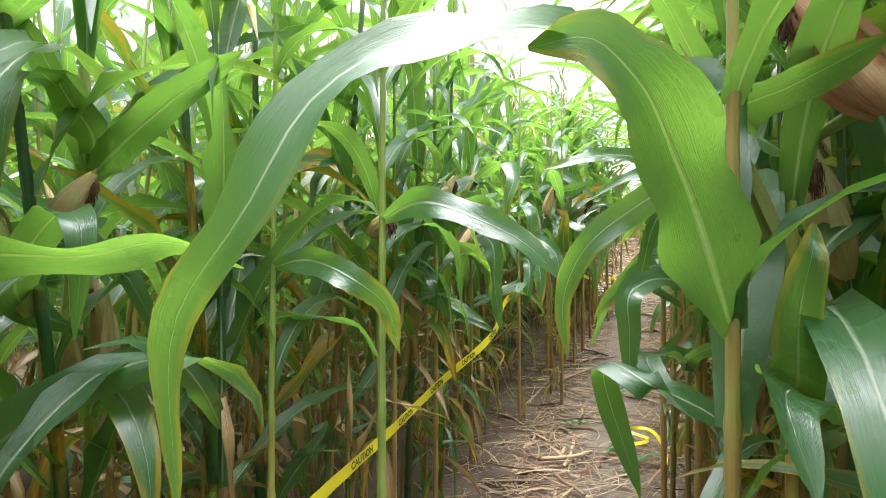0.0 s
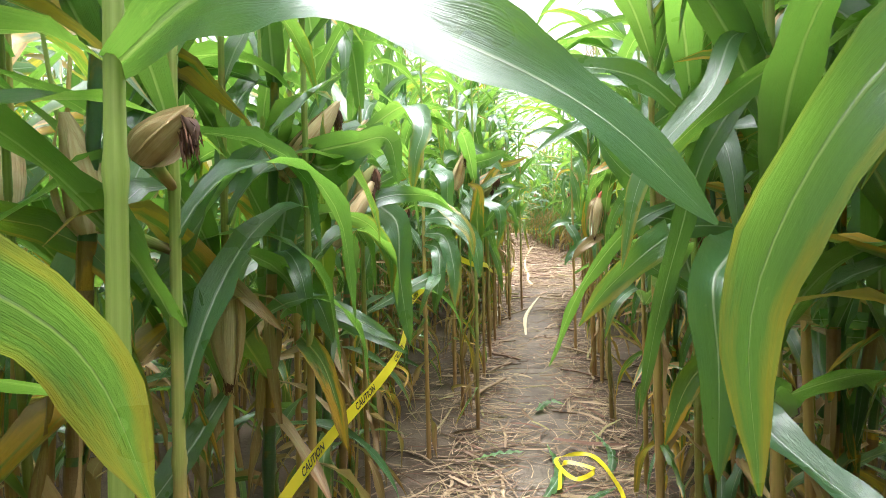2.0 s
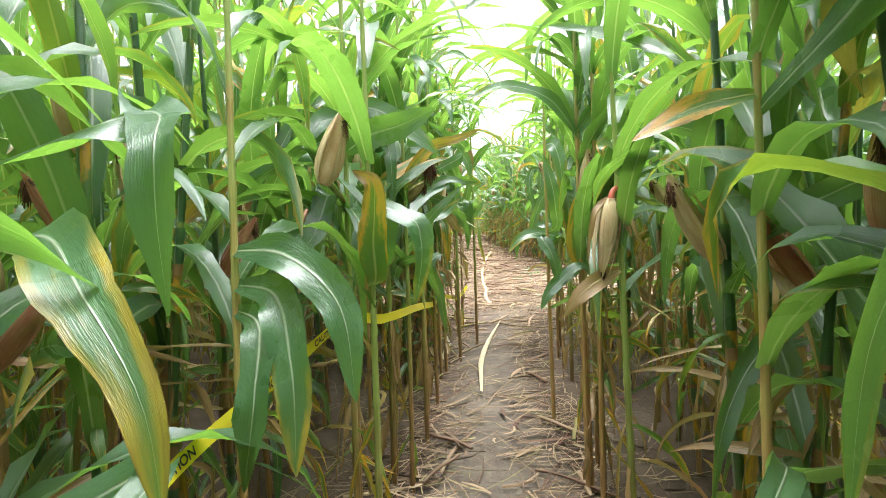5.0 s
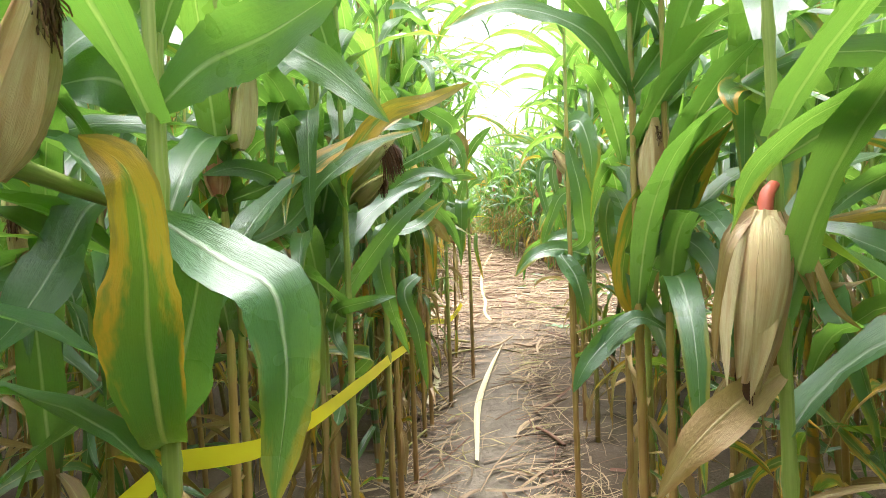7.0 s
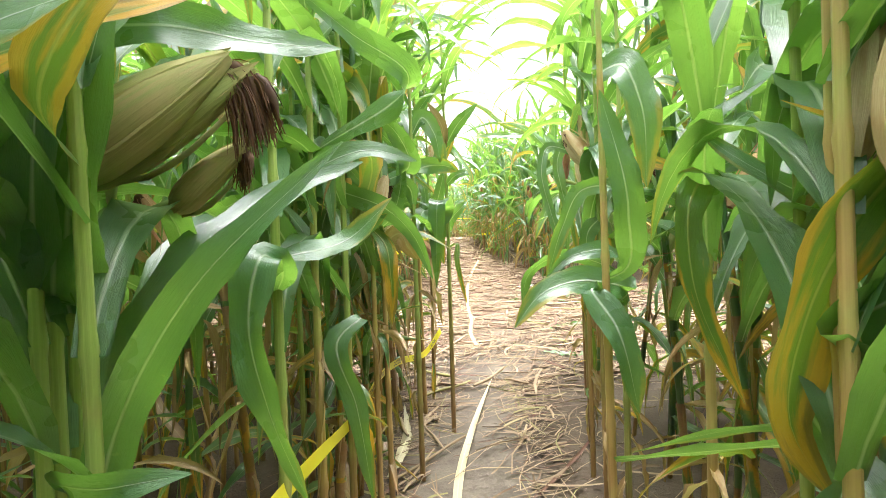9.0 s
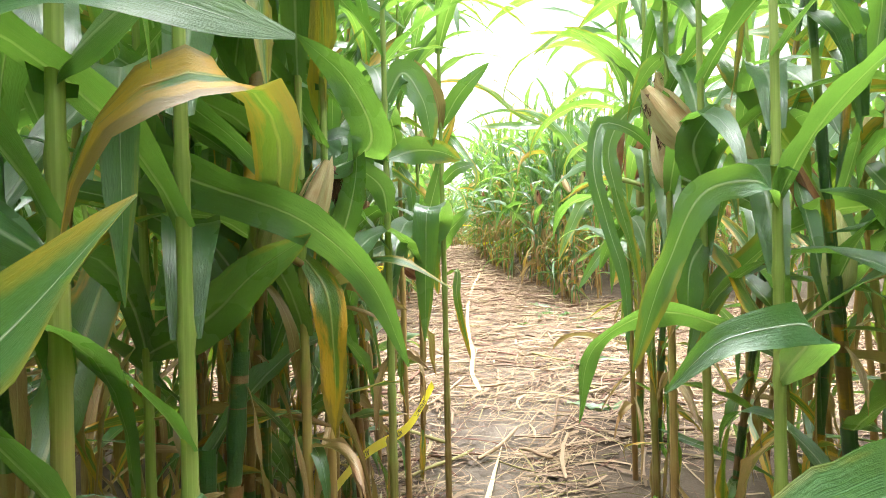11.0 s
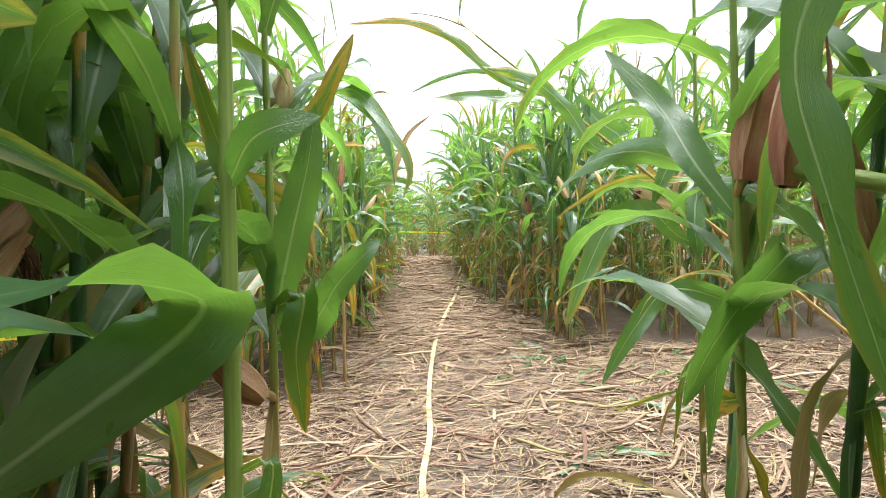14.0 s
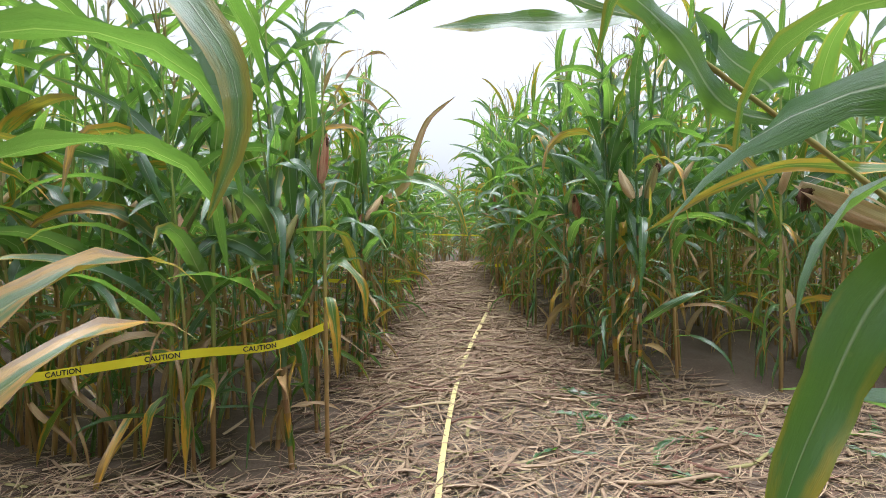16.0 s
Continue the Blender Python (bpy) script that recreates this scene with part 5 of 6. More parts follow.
blade(p, [(0.49, 5.80, 1.97), (0.53, 5.70, 1.97), (0.56, 5.67, 1.87), (0.57, 5.67, 1.66)], [(-0.13, -0.03, 0.99), (0.99, -0.01, 0.14), (1.00, -0.01, 0.06)], 0.090, 0, 0.15)
blade(p, [(0.53, 5.74, 1.45), (0.53, 5.69, 1.60), (0.47, 5.70, 1.91)], [(-1.00, 0.01, 0.01), (-0.99, 0.01, -0.13), (-0.98, 0.01, -0.19)], 0.080, 0, 0.15)
blade(p, [(0.56, 5.79, 1.39), (0.41, 5.74, 1.43), (0.31, 5.72, 1.40), (0.24, 5.71, 1.32)], [(-0.37, 0.50, -0.78), (0.52, -0.53, -0.67), (0.65, -0.54, -0.54)], 0.080, 0, 0.15)
blade(p, [(0.45, 5.74, 1.41), (0.49, 5.69, 1.32), (0.54, 5.68, 1.10)], [(0.94, 0.06, 0.34), (0.96, 0.08, 0.26), (0.97, -0.01, 0.22)], 0.080, 0, 0.15)
blade(p, [(0.52, 5.79, 1.72), (0.61, 5.74, 1.73), (0.68, 5.69, 1.69)], [(-0.17, -0.19, 0.97), (0.33, 0.21, 0.92), (0.57, 0.19, 0.80)], 0.040, 1, 0.15)
blade(p, [(0.76, 5.18, 1.24), (0.61, 5.23, 1.23), (0.48, 5.33, 1.17), (0.41, 5.38, 1.13)], [(0.26, 0.66, -0.71), (0.67, 0.49, -0.56), (0.71, 0.48, -0.52)], 0.050, 0, 0.15)
p = trail_plant(-0.63, 3.71, 2.40, (0.0, 0.0), "green corn plant with long drooping leaves in brown soil")
blade(p, [(-0.62, 3.71, 1.38), (-0.50, 3.64, 1.37), (-0.37, 3.58, 1.27), (-0.33, 3.56, 1.06)], [(0.11, 0.10, 0.99), (0.87, 0.11, 0.48), (0.98, 0.01, 0.22)], 0.090, 0, 0.15)
blade(p, [(-0.62, 3.71, 1.30), (-0.52, 3.64, 1.28), (-0.47, 3.58, 1.14), (-0.46, 3.56, 0.91)], [(0.27, 0.09, 0.96), (0.99, 0.01, 0.17), (1.00, 0.01, 0.02)], 0.090, 0, 0.15)
blade(p, [(-0.62, 3.71, 1.24), (-0.56, 3.64, 1.22), (-0.54, 3.56, 1.09), (-0.57, 3.56, 0.88)], [(0.36, 0.08, 0.93), (1.00, 0.01, -0.04), (0.99, 0.01, -0.16)], 0.080, 0, 0.15)
p = trail_plant(-0.06, 6.94, 2.40, (0.0, 0.0), "corn plant with a dark brown stalk and broad leaves")
blade(p, [(-0.05, 6.94, 1.89), (0.03, 6.96, 1.92), (0.11, 7.00, 1.92), (0.17, 7.03, 1.90)], [(-0.45, 0.39, 0.81), (0.29, -0.34, 0.89), (0.42, -0.33, 0.85)], 0.085, 0, 0.15)
blade(p, [(-0.06, 6.94, 2.06), (-0.00, 6.94, 2.15), (0.05, 6.94, 2.08), (0.08, 6.96, 1.93)], [(-0.87, 0.04, 0.50), (0.93, -0.04, 0.36), (0.98, -0.04, 0.20)], 0.085, 0, 0.15)
blade(p, [(-0.06, 6.94, 1.88), (-0.12, 6.88, 1.93), (-0.16, 6.84, 1.94), (-0.25, 6.79, 1.89)], [(-0.76, 0.26, -0.60), (0.46, -0.31, -0.83), (0.59, -0.34, -0.74)], 0.070, 0, 0.15)
blade(p, [(-0.05, 6.94, 1.72), (-0.07, 6.88, 1.80), (-0.13, 6.82, 1.85), (-0.20, 6.79, 1.89)], [(-0.98, 0.13, -0.17), (-0.72, 0.30, -0.63), (-0.59, 0.34, -0.74)], 0.070, 0, 0.15)
blade(p, [(0.10, 7.38, 1.73), (0.07, 7.13, 1.76), (0.06, 7.08, 1.75), (0.05, 7.08, 1.58), (0.04, 7.10, 1.31)], [(-0.80, 0.03, -0.60), (1.00, -0.04, -0.08), (1.00, -0.04, -0.03)], 0.110, 0, 0.15)
p = trail_plant(0.11, 7.43, 2.40, (0.0, 0.0), "green corn plant with long drooping leaves in brown soil")
blade(p, [(0.11, 7.43, 2.09), (0.10, 7.38, 2.20), (0.02, 7.33, 2.33)], [(-1.00, 0.05, -0.04), (-0.94, 0.11, -0.32), (-0.85, 0.12, -0.51)], 0.060, 2, 0.15)
blade(p, [(0.12, 7.43, 2.09), (0.19, 7.37, 2.21), (0.30, 7.32, 2.31)], [(-0.88, -0.05, 0.47), (-0.79, -0.06, 0.61), (-0.68, -0.07, 0.73)], 0.070, 0, 0.15)
blade(p, [(0.16, 7.42, 1.53), (0.16, 7.40, 1.45), (0.21, 7.40, 1.18)], [(1.00, -0.04, 0.01), (0.99, -0.04, 0.15), (0.98, -0.04, 0.20)], 0.030, 1, 0.15)
blade(p, [(0.11, 7.43, 1.87), (0.17, 7.37, 1.92), (0.24, 7.37, 1.94)], [(-0.69, -0.05, 0.72), (-0.54, -0.08, 0.84), (-0.35, 0.13, 0.93)], 0.050, 0, 0.15)
p = trail_plant(-0.18, 6.64, 2.40, (0.0, 0.0), "corn plant with a split pale husk and drooping leaves")
hang_ear(p, (-0.17, 6.64, 1.54), (-0.13, 6.68, 1.74), 0.030, 0, 0.00, 0.00, 3)
blade(p, [(-0.17, 6.64, 1.54), (-0.10, 6.58, 1.58), (-0.07, 6.58, 1.52), (-0.03, 6.60, 1.47)], [(-0.57, -0.06, 0.82), (0.87, -0.14, 0.48), (0.86, -0.13, 0.50)], 0.070, 2, 0.15)
blade(p, [(-0.16, 6.69, 1.54), (-0.06, 6.64, 1.51), (0.01, 6.64, 1.47)], [(0.31, 0.09, 0.95), (0.42, 0.09, 0.91), (0.52, 0.09, 0.85)], 0.040, 2, 0.15)
blade(p, [(-0.13, 6.56, 1.66), (-0.09, 6.52, 1.78), (-0.09, 6.53, 1.93)], [(-0.94, 0.04, 0.33), (-0.99, 0.04, 0.15), (-1.00, 0.04, -0.00)], 0.060, 0, 0.15)
blade(p, [(-0.40, 7.00, 1.47), (-0.21, 6.94, 1.55), (-0.05, 6.90, 1.59), (0.13, 6.89, 1.50)], [(-0.48, -0.49, 0.72), (0.20, 0.54, 0.82), (0.39, 0.54, 0.74)], 0.055, 0, 0.15)
p = trail_plant(-0.29, 7.19, 2.40, (0.0, 0.0), "green corn plant with long drooping leaves in brown soil")
hang_ear(p, (-0.32, 7.19, 1.88), (-0.42, 7.20, 2.18), 0.034, 1, 0.00, 0.06, 3)
blade(p, [(-0.26, 7.19, 1.78), (-0.24, 7.09, 1.67), (-0.24, 7.07, 1.49), (-0.17, 7.07, 1.24)], [(0.98, -0.03, 0.21), (0.99, -0.04, 0.16), (0.96, -0.04, 0.27)], 0.080, 0, 0.15)
p = trail_plant(-0.49, 6.39, 2.40, (0.0, 0.0), "green corn plant with long drooping leaves in brown soil")
blade(p, [(-0.32, 6.30, 1.51), (-0.22, 6.25, 1.59), (-0.12, 6.22, 1.65)], [(-0.64, -0.08, 0.77), (-0.62, -0.09, 0.78), (-0.59, -0.09, 0.80)], 0.090, 0, 0.15)
p = trail_plant(-0.22, 6.55, 2.40, (0.0, 0.0), "green corn plant with long drooping leaves in brown soil")
hang_ear(p, (-0.20, 6.50, 1.66), (-0.15, 6.52, 1.82), 0.034, 0, 0.00, 0.09, 3)
hang_ear(p, (-0.24, 6.35, 1.62), (-0.19, 6.35, 1.77), 0.033, 1, 0.00, 0.09, 3)
blade(p, [(-0.36, 6.20, 1.76), (-0.25, 6.20, 1.72), (-0.13, 6.22, 1.67), (-0.04, 6.26, 1.58), (0.03, 6.30, 1.41)], [(0.35, 0.24, 0.91), (0.57, -0.24, 0.79), (0.93, -0.20, 0.30)], 0.085, 0, 0.15)
blade(p, [(-0.21, 6.55, 1.61), (-0.16, 6.50, 1.54), (-0.14, 6.48, 1.41), (-0.14, 6.48, 1.22)], [(0.83, -0.02, 0.55), (1.00, -0.02, 0.09), (1.00, -0.02, 0.03)], 0.070, 1, 0.15)
blade(p, [(-0.42, 6.22, 1.94), (-0.32, 6.22, 1.87), (-0.25, 6.26, 1.81), (-0.17, 6.32, 1.69)], [(0.50, 0.23, 0.84), (0.82, -0.20, 0.54), (0.87, -0.18, 0.45)], 0.060, 0, 0.15)
blade(p, [(-0.05, 6.50, 1.86), (-0.09, 6.45, 1.97), (-0.18, 6.40, 2.05)], [(-0.94, 0.08, -0.34), (-0.84, 0.10, -0.53), (-0.72, 0.11, -0.69)], 0.090, 0, 0.15)
p = trail_plant(0.76, 6.87, 2.40, (0.0, 0.0), "green corn plant with long drooping leaves in brown soil")
hang_ear(p, (0.76, 6.87, 1.78), (0.74, 6.89, 1.96), 0.030, 0, 0.00, 0.06, 3)
hang_ear(p, (0.80, 6.90, 1.95), (0.76, 6.92, 2.13), 0.030, 0, 0.00, 0.06, 3)
p = trail_plant(0.99, 7.40, 2.40, (0.0, 0.0), "green corn plant with long drooping leaves in brown soil")
blade(p, [(0.97, 7.37, 2.14), (0.83, 7.32, 2.12), (0.73, 7.28, 1.97), (0.74, 7.25, 1.82), (0.78, 7.23, 1.64), (0.82, 7.22, 1.41)], [(0.19, -0.17, -0.97), (0.98, -0.04, 0.17), (0.99, -0.04, 0.15)], 0.062, 0, 0.15)
p = trail_plant(0.76, 6.40, 2.40, (0.0, 0.0), "green corn plant with long drooping leaves in brown soil")
blade(p, [(0.69, 6.33, 1.73), (0.60, 6.33, 1.72), (0.52, 6.34, 1.58), (0.46, 6.37, 1.37)], [(0.10, -0.40, -0.91), (0.88, 0.34, -0.32), (0.96, -0.02, -0.26)], 0.065, 0, 0.15)
blade(p, [(0.69, 6.48, 1.44), (0.51, 6.44, 1.47), (0.41, 6.44, 1.41), (0.38, 6.47, 1.24)], [(-0.22, 0.38, -0.90), (0.84, 0.34, -0.42), (0.98, -0.02, -0.18)], 0.060, 0, 0.15)
blade(p, [(0.57, 6.09, 1.50), (0.48, 6.09, 1.48), (0.40, 6.09, 1.41)], [(0.20, -0.25, -0.95), (0.45, -0.25, -0.85), (0.64, -0.26, -0.72)], 0.070, 0, 0.15)
blade(p, [(0.81, 6.80, 1.60), (0.75, 6.77, 1.51), (0.70, 6.75, 1.36)], [(0.86, -0.13, -0.49), (0.92, -0.13, -0.37), (0.95, -0.14, -0.29)], 0.080, 1, 0.15)
p = trail_plant(0.76, 6.67, 2.40, (0.0, 0.0), "green corn plant with long drooping leaves in brown soil")
hang_ear(p, (0.73, 6.67, 1.86), (0.62, 6.67, 2.01), 0.045, 0, 0.05, 0.06, 3)
blade(p, [(0.77, 6.65, 1.62), (0.69, 6.60, 1.56), (0.68, 6.60, 1.42)], [(0.58, -0.12, -0.80), (0.90, -0.13, -0.41), (0.99, -0.04, -0.10)], 0.080, 0, 0.15)
blade(p, [(0.74, 6.67, 1.77), (0.72, 6.63, 1.86), (0.77, 6.61, 1.95)], [(-0.98, 0.04, -0.18), (-0.98, 0.04, 0.17), (-0.89, 0.04, 0.46)], 0.100, 0, 0.15)
p = trail_plant(0.85, 7.20, 2.40, (0.0, 0.0), "green corn plant with long drooping leaves in brown soil")
blade(p, [(0.84, 7.17, 1.91), (0.72, 7.05, 1.99), (0.62, 7.01, 2.00), (0.58, 6.98, 1.89), (0.61, 6.96, 1.69), (0.65, 6.93, 1.51), (0.65, 6.91, 1.29)], [(-0.64, 0.14, -0.76), (1.00, -0.04, -0.04), (1.00, -0.04, 0.03)], 0.048, 0, 0.15)
hang_ear(p, (0.77, 7.35, 1.85), (0.81, 7.35, 2.05), 0.026, 2, 0.00, 0.00, 3)
p = trail_plant(-0.06, 7.67, 2.40, (0.0, 0.0), "corn plant with a thick green stalk and a cut leaf")
blade(p, [(-0.05, 7.67, 1.99), (-0.02, 7.60, 1.88), (-0.01, 7.57, 1.72)], [(0.95, -0.03, 0.30), (0.98, -0.03, 0.19), (0.99, -0.03, 0.10)], 0.050, 0, 0.15)
p = trail_plant(-0.01, 8.00, 2.40, (0.0, 0.0), "green corn plant with long drooping leaves in brown soil")
blade(p, [(-0.04, 8.00, 1.77), (-0.05, 7.93, 1.92), (-0.10, 7.90, 2.08), (-0.15, 7.90, 2.25)], [(-1.00, 0.03, -0.07), (-0.96, 0.03, -0.28), (-0.95, 0.03, -0.30)], 0.062, 1, 0.15)
blade(p, [(-0.02, 8.00, 1.61), (0.06, 7.95, 1.82), (0.11, 7.93, 2.02), (0.12, 7.93, 2.11)], [(-0.94, 0.03, 0.34), (-0.98, 0.03, 0.21), (-0.99, 0.03, 0.13)], 0.085, 0, 0.15)
blade(p, [(0.09, 8.00, 2.09), (0.16, 7.99, 2.20), (0.20, 7.99, 2.29)], [(-0.86, 0.14, 0.49), (-0.88, 0.14, 0.46), (-0.90, 0.14, 0.42)], 0.050, 1, 0.15)
blade(p, [(0.07, 8.00, 1.60), (0.17, 7.92, 1.72), (0.23, 7.90, 1.78), (0.26, 7.92, 1.81)], [(-0.78, 0.03, 0.63), (-0.66, 0.02, 0.75), (-0.63, 0.02, 0.78)], 0.085, 0, 0.15)
hang_ear(p, (0.01, 7.90, 1.47), (-0.13, 7.90, 1.60), 0.034, 2, 0.00, 0.06, 3)
hang_ear(p, (0.01, 8.05, 2.12), (0.03, 8.05, 2.23), 0.028, 0, 0.00, 0.06, 3)
blade(p, [(0.18, 8.30, 2.24), (0.27, 8.26, 2.11), (0.31, 8.25, 2.05), (0.32, 8.24, 2.00), (0.30, 8.23, 1.93)], [(0.84, 0.12, 0.53), (0.91, 0.12, 0.39), (0.95, -0.06, -0.29)], 0.046, 0, 0.15)
blade(p, [(0.08, 7.95, 1.69), (0.07, 7.93, 1.56), (0.09, 7.92, 1.39)], [(0.99, -0.03, -0.10), (1.00, -0.03, 0.04), (0.99, -0.03, 0.15)], 0.075, 1, 0.15)
p = trail_plant(1.00, 7.81, 2.40, (0.0, 0.0), "green corn plant with long drooping leaves in brown soil")
hang_ear(p, (1.00, 7.79, 1.91), (1.08, 7.79, 2.18), 0.042, 2, 0.00, 0.06, 3)
blade(p, [(1.01, 7.81, 1.84), (0.94, 7.87, 1.96), (0.91, 7.97, 2.11), (0.82, 8.07, 2.28)], [(-0.90, -0.14, -0.41), (-0.95, -0.08, -0.30), (-0.92, -0.10, -0.37)], 0.075, 0, 0.15)
blade(p, [(0.92, 7.57, 1.76), (0.88, 7.60, 1.70), (0.84, 7.64, 1.61), (0.81, 7.68, 1.50)], [(0.82, 0.16, -0.54), (0.95, 0.11, -0.29), (0.96, 0.10, -0.25)], 0.075, 0, 0.15)
blade(p, [(0.98, 7.81, 1.47), (0.93, 7.80, 1.46), (0.89, 7.77, 1.42)], [(0.36, -0.11, -0.93), (0.52, -0.11, -0.85), (0.65, -0.11, -0.75)], 0.050, 1, 0.15)
p = trail_plant(1.29, 8.50, 2.40, (0.0, 0.0), "green corn plant with long drooping leaves in brown soil")
blade(p, [(1.23, 8.51, 1.81), (1.09, 8.47, 1.90), (1.00, 8.46, 1.88), (0.88, 8.45, 1.70), (0.81, 8.44, 1.53)], [(-0.54, 0.18, -0.82), (0.69, -0.19, -0.70), (0.91, -0.20, -0.36)], 0.080, 0, 0.15)
blade(p, [(1.34, 8.45, 1.58), (1.14, 8.43, 1.64), (1.02, 8.41, 1.52), (0.91, 8.40, 1.35)], [(-0.31, 0.25, -0.92), (0.77, -0.26, -0.59), (0.82, -0.26, -0.51)], 0.070, 0, 0.15)
blade(p, [(1.30, 8.50, 2.10), (1.21, 8.51, 2.07), (1.13, 8.51, 1.92)], [(0.28, -0.25, -0.93), (0.68, -0.27, -0.68), (0.85, -0.27, -0.45)], 0.050, 0, 0.15)
blade(p, [(1.29, 8.50, 1.98), (1.25, 8.46, 1.85), (1.26, 8.46, 1.74)], [(0.97, -0.03, -0.22), (0.99, -0.03, -0.10), (1.00, -0.03, 0.05)], 0.070, 0, 0.15)
p = trail_plant(3.20, 9.00, 2.22, (-66.5, 6.5), "corn plant whose stalk leans far over the trail", False)
blade(p, [(1.62, 9.19, 2.07), (1.63, 9.39, 2.12), (1.47, 9.44, 2.14), (1.30, 9.48, 2.09), (1.07, 9.52, 1.95)], [(-0.95, -0.01, 0.32), (0.13, 0.23, -0.96), (0.55, 0.25, -0.80)], 0.040, 1, 0.15)
hang_ear(p, (1.61, 9.24, 1.95), (1.37, 9.23, 2.06), 0.036, 0, 0.10, 0.06, 3)
blade(p, [(1.30, 9.23, 2.30), (1.19, 9.23, 2.39), (1.10, 9.22, 2.51)], [(-0.61, -0.02, -0.79), (-0.72, -0.02, -0.70), (-0.81, -0.03, -0.59)], 0.090, 0, 0.15)
blade(p, [(1.13, 9.22, 2.45), (1.13, 9.22, 2.31), (1.13, 9.22, 2.19)], [(1.00, 0.03, 0.01), (1.00, 0.03, -0.01), (1.00, 0.03, -0.04)], 0.030, 0, 0.15)
blade(p, [(1.00, 9.27, 2.54), (0.85, 9.26, 2.51), (0.63, 9.28, 2.52), (0.42, 9.30, 2.52)], [(0.17, -0.55, -0.82), (-0.05, -0.55, -0.83), (-0.06, -0.55, -0.83)], 0.070, 0, 0.15)
blade(p, [(1.18, 9.20, 2.25), (1.02, 9.17, 2.44), (0.84, 9.15, 2.57), (0.63, 9.13, 2.61)], [(0.50, 0.1, 0.86), (0.45, -0.1, 0.88), (0.3, -0.1, 0.95)], 0.075, 0, 0.25)
blade(p, [(0.80, 9.22, 2.55), (0.64, 9.18, 2.64), (0.52, 9.16, 2.74), (0.30, 9.14, 2.82), (0.03, 9.12, 2.80)], [(0.4, 0.2, 0.9), (0.3, 0.2, 0.9), (0.1, 0.3, 0.95)], 0.042, 1, 0.15)
blade(p, [(0.74, 9.22, 2.60), (0.60, 9.24, 2.63), (0.46, 9.25, 2.60), (0.30, 9.26, 2.53)], [(0.2, 0.3, 0.9), (0.1, 0.2, 0.95)], 0.025, 0, 0.15)
blade(p, [(1.44, 9.28, 2.21), (1.43, 9.18, 2.43), (1.44, 9.08, 2.49)], [(-1.00, -0.01, -0.04), (-1.00, -0.02, -0.02), (-1.00, -0.04, 0.04)], 0.060, 0, 0.15)
p = trail_plant(-0.43, 12.62, 2.40, (0.0, 0.0), "green corn plant with long drooping leaves in brown soil")
blade(p, [(-0.02, 12.64, 2.48), (0.08, 12.64, 2.79), (0.22, 12.65, 3.10), (0.46, 12.65, 3.30)], [(-0.94, -0.03, 0.33), (-0.81, -0.03, 0.59), (-0.63, -0.02, 0.77)], 0.070, 2, 0.15)
blade(p, [(-0.41, 12.62, 2.49), (0.11, 12.54, 2.52), (0.42, 12.45, 2.35), (0.56, 12.46, 2.00)], [(-0.10, -0.24, 0.97), (0.75, 0.25, 0.61), (0.89, 0.27, 0.37)], 0.070, 1, 0.15)
p = trail_plant(-0.24, 10.62, 2.10, (0.0, 0.0), "withered corn plant with curled dry leaf tips at the corner", False)
hang_ear(p, (-0.25, 10.60, 2.26), (-0.21, 10.58, 2.52), 0.026, 2, 0.15, 0.05, 4)
blade(p, [(-0.22, 10.61, 2.62), (-0.12, 10.58, 2.78), (-0.02, 10.56, 2.90), (0.10, 10.55, 2.92), (0.17, 10.55, 2.84)], [(0.3, 0.5, 0.8), (0.1, 0.6, 0.8), (0.1, 0.4, 0.9)], 0.022, 2, 0.5)
blade(p, [(-0.22, 10.61, 2.58), (-0.10, 10.60, 2.68), (0.00, 10.60, 2.69), (0.08, 10.60, 2.60), (0.10, 10.60, 2.53)], [(0.3, 0.5, 0.8), (0.1, 0.6, 0.8), (0.6, 0.4, 0.3)], 0.018, 2, 0.5)
blade(p, [(-0.23, 10.61, 2.70), (-0.20, 10.58, 2.82), (-0.10, 10.56, 2.93), (0.00, 10.55, 2.95)], [(0.6, 0.5, 0.3), (0.3, 0.6, 0.6)], 0.020, 2, 0.5)
blade(p, [(-0.24, 10.61, 1.95), (-0.12, 10.55, 2.05), (0.02, 10.50, 2.02), (0.12, 10.48, 1.90)], [(0.2, 0.8, 0.5), (0.4, 0.8, 0.3)], 0.055, 0, 0.25)
blade(p, [(-0.24, 10.61, 1.75), (-0.14, 10.55, 1.84), (-0.03, 10.52, 1.74), (0.00, 10.52, 1.52)], [(0.2, 0.8, 0.5), (0.9, 0.2, 0.2)], 0.050, 1, 0.25)
blade(p, [(-0.24, 10.61, 1.62), (-0.20, 10.54, 1.66), (-0.16, 10.50, 1.50), (-0.15, 10.50, 1.25)], [(0.8, 0.3, 0.2), (0.9, 0.2, 0.1)], 0.055, 1, 0.3)
blade(p, [(-0.24, 10.61, 2.20), (-0.36, 10.52, 2.36), (-0.50, 10.48, 2.33), (-0.60, 10.46, 2.18)], [(0.2, 0.8, 0.5), (0.4, 0.8, 0.3)], 0.060, 0, 0.25)
build_field()


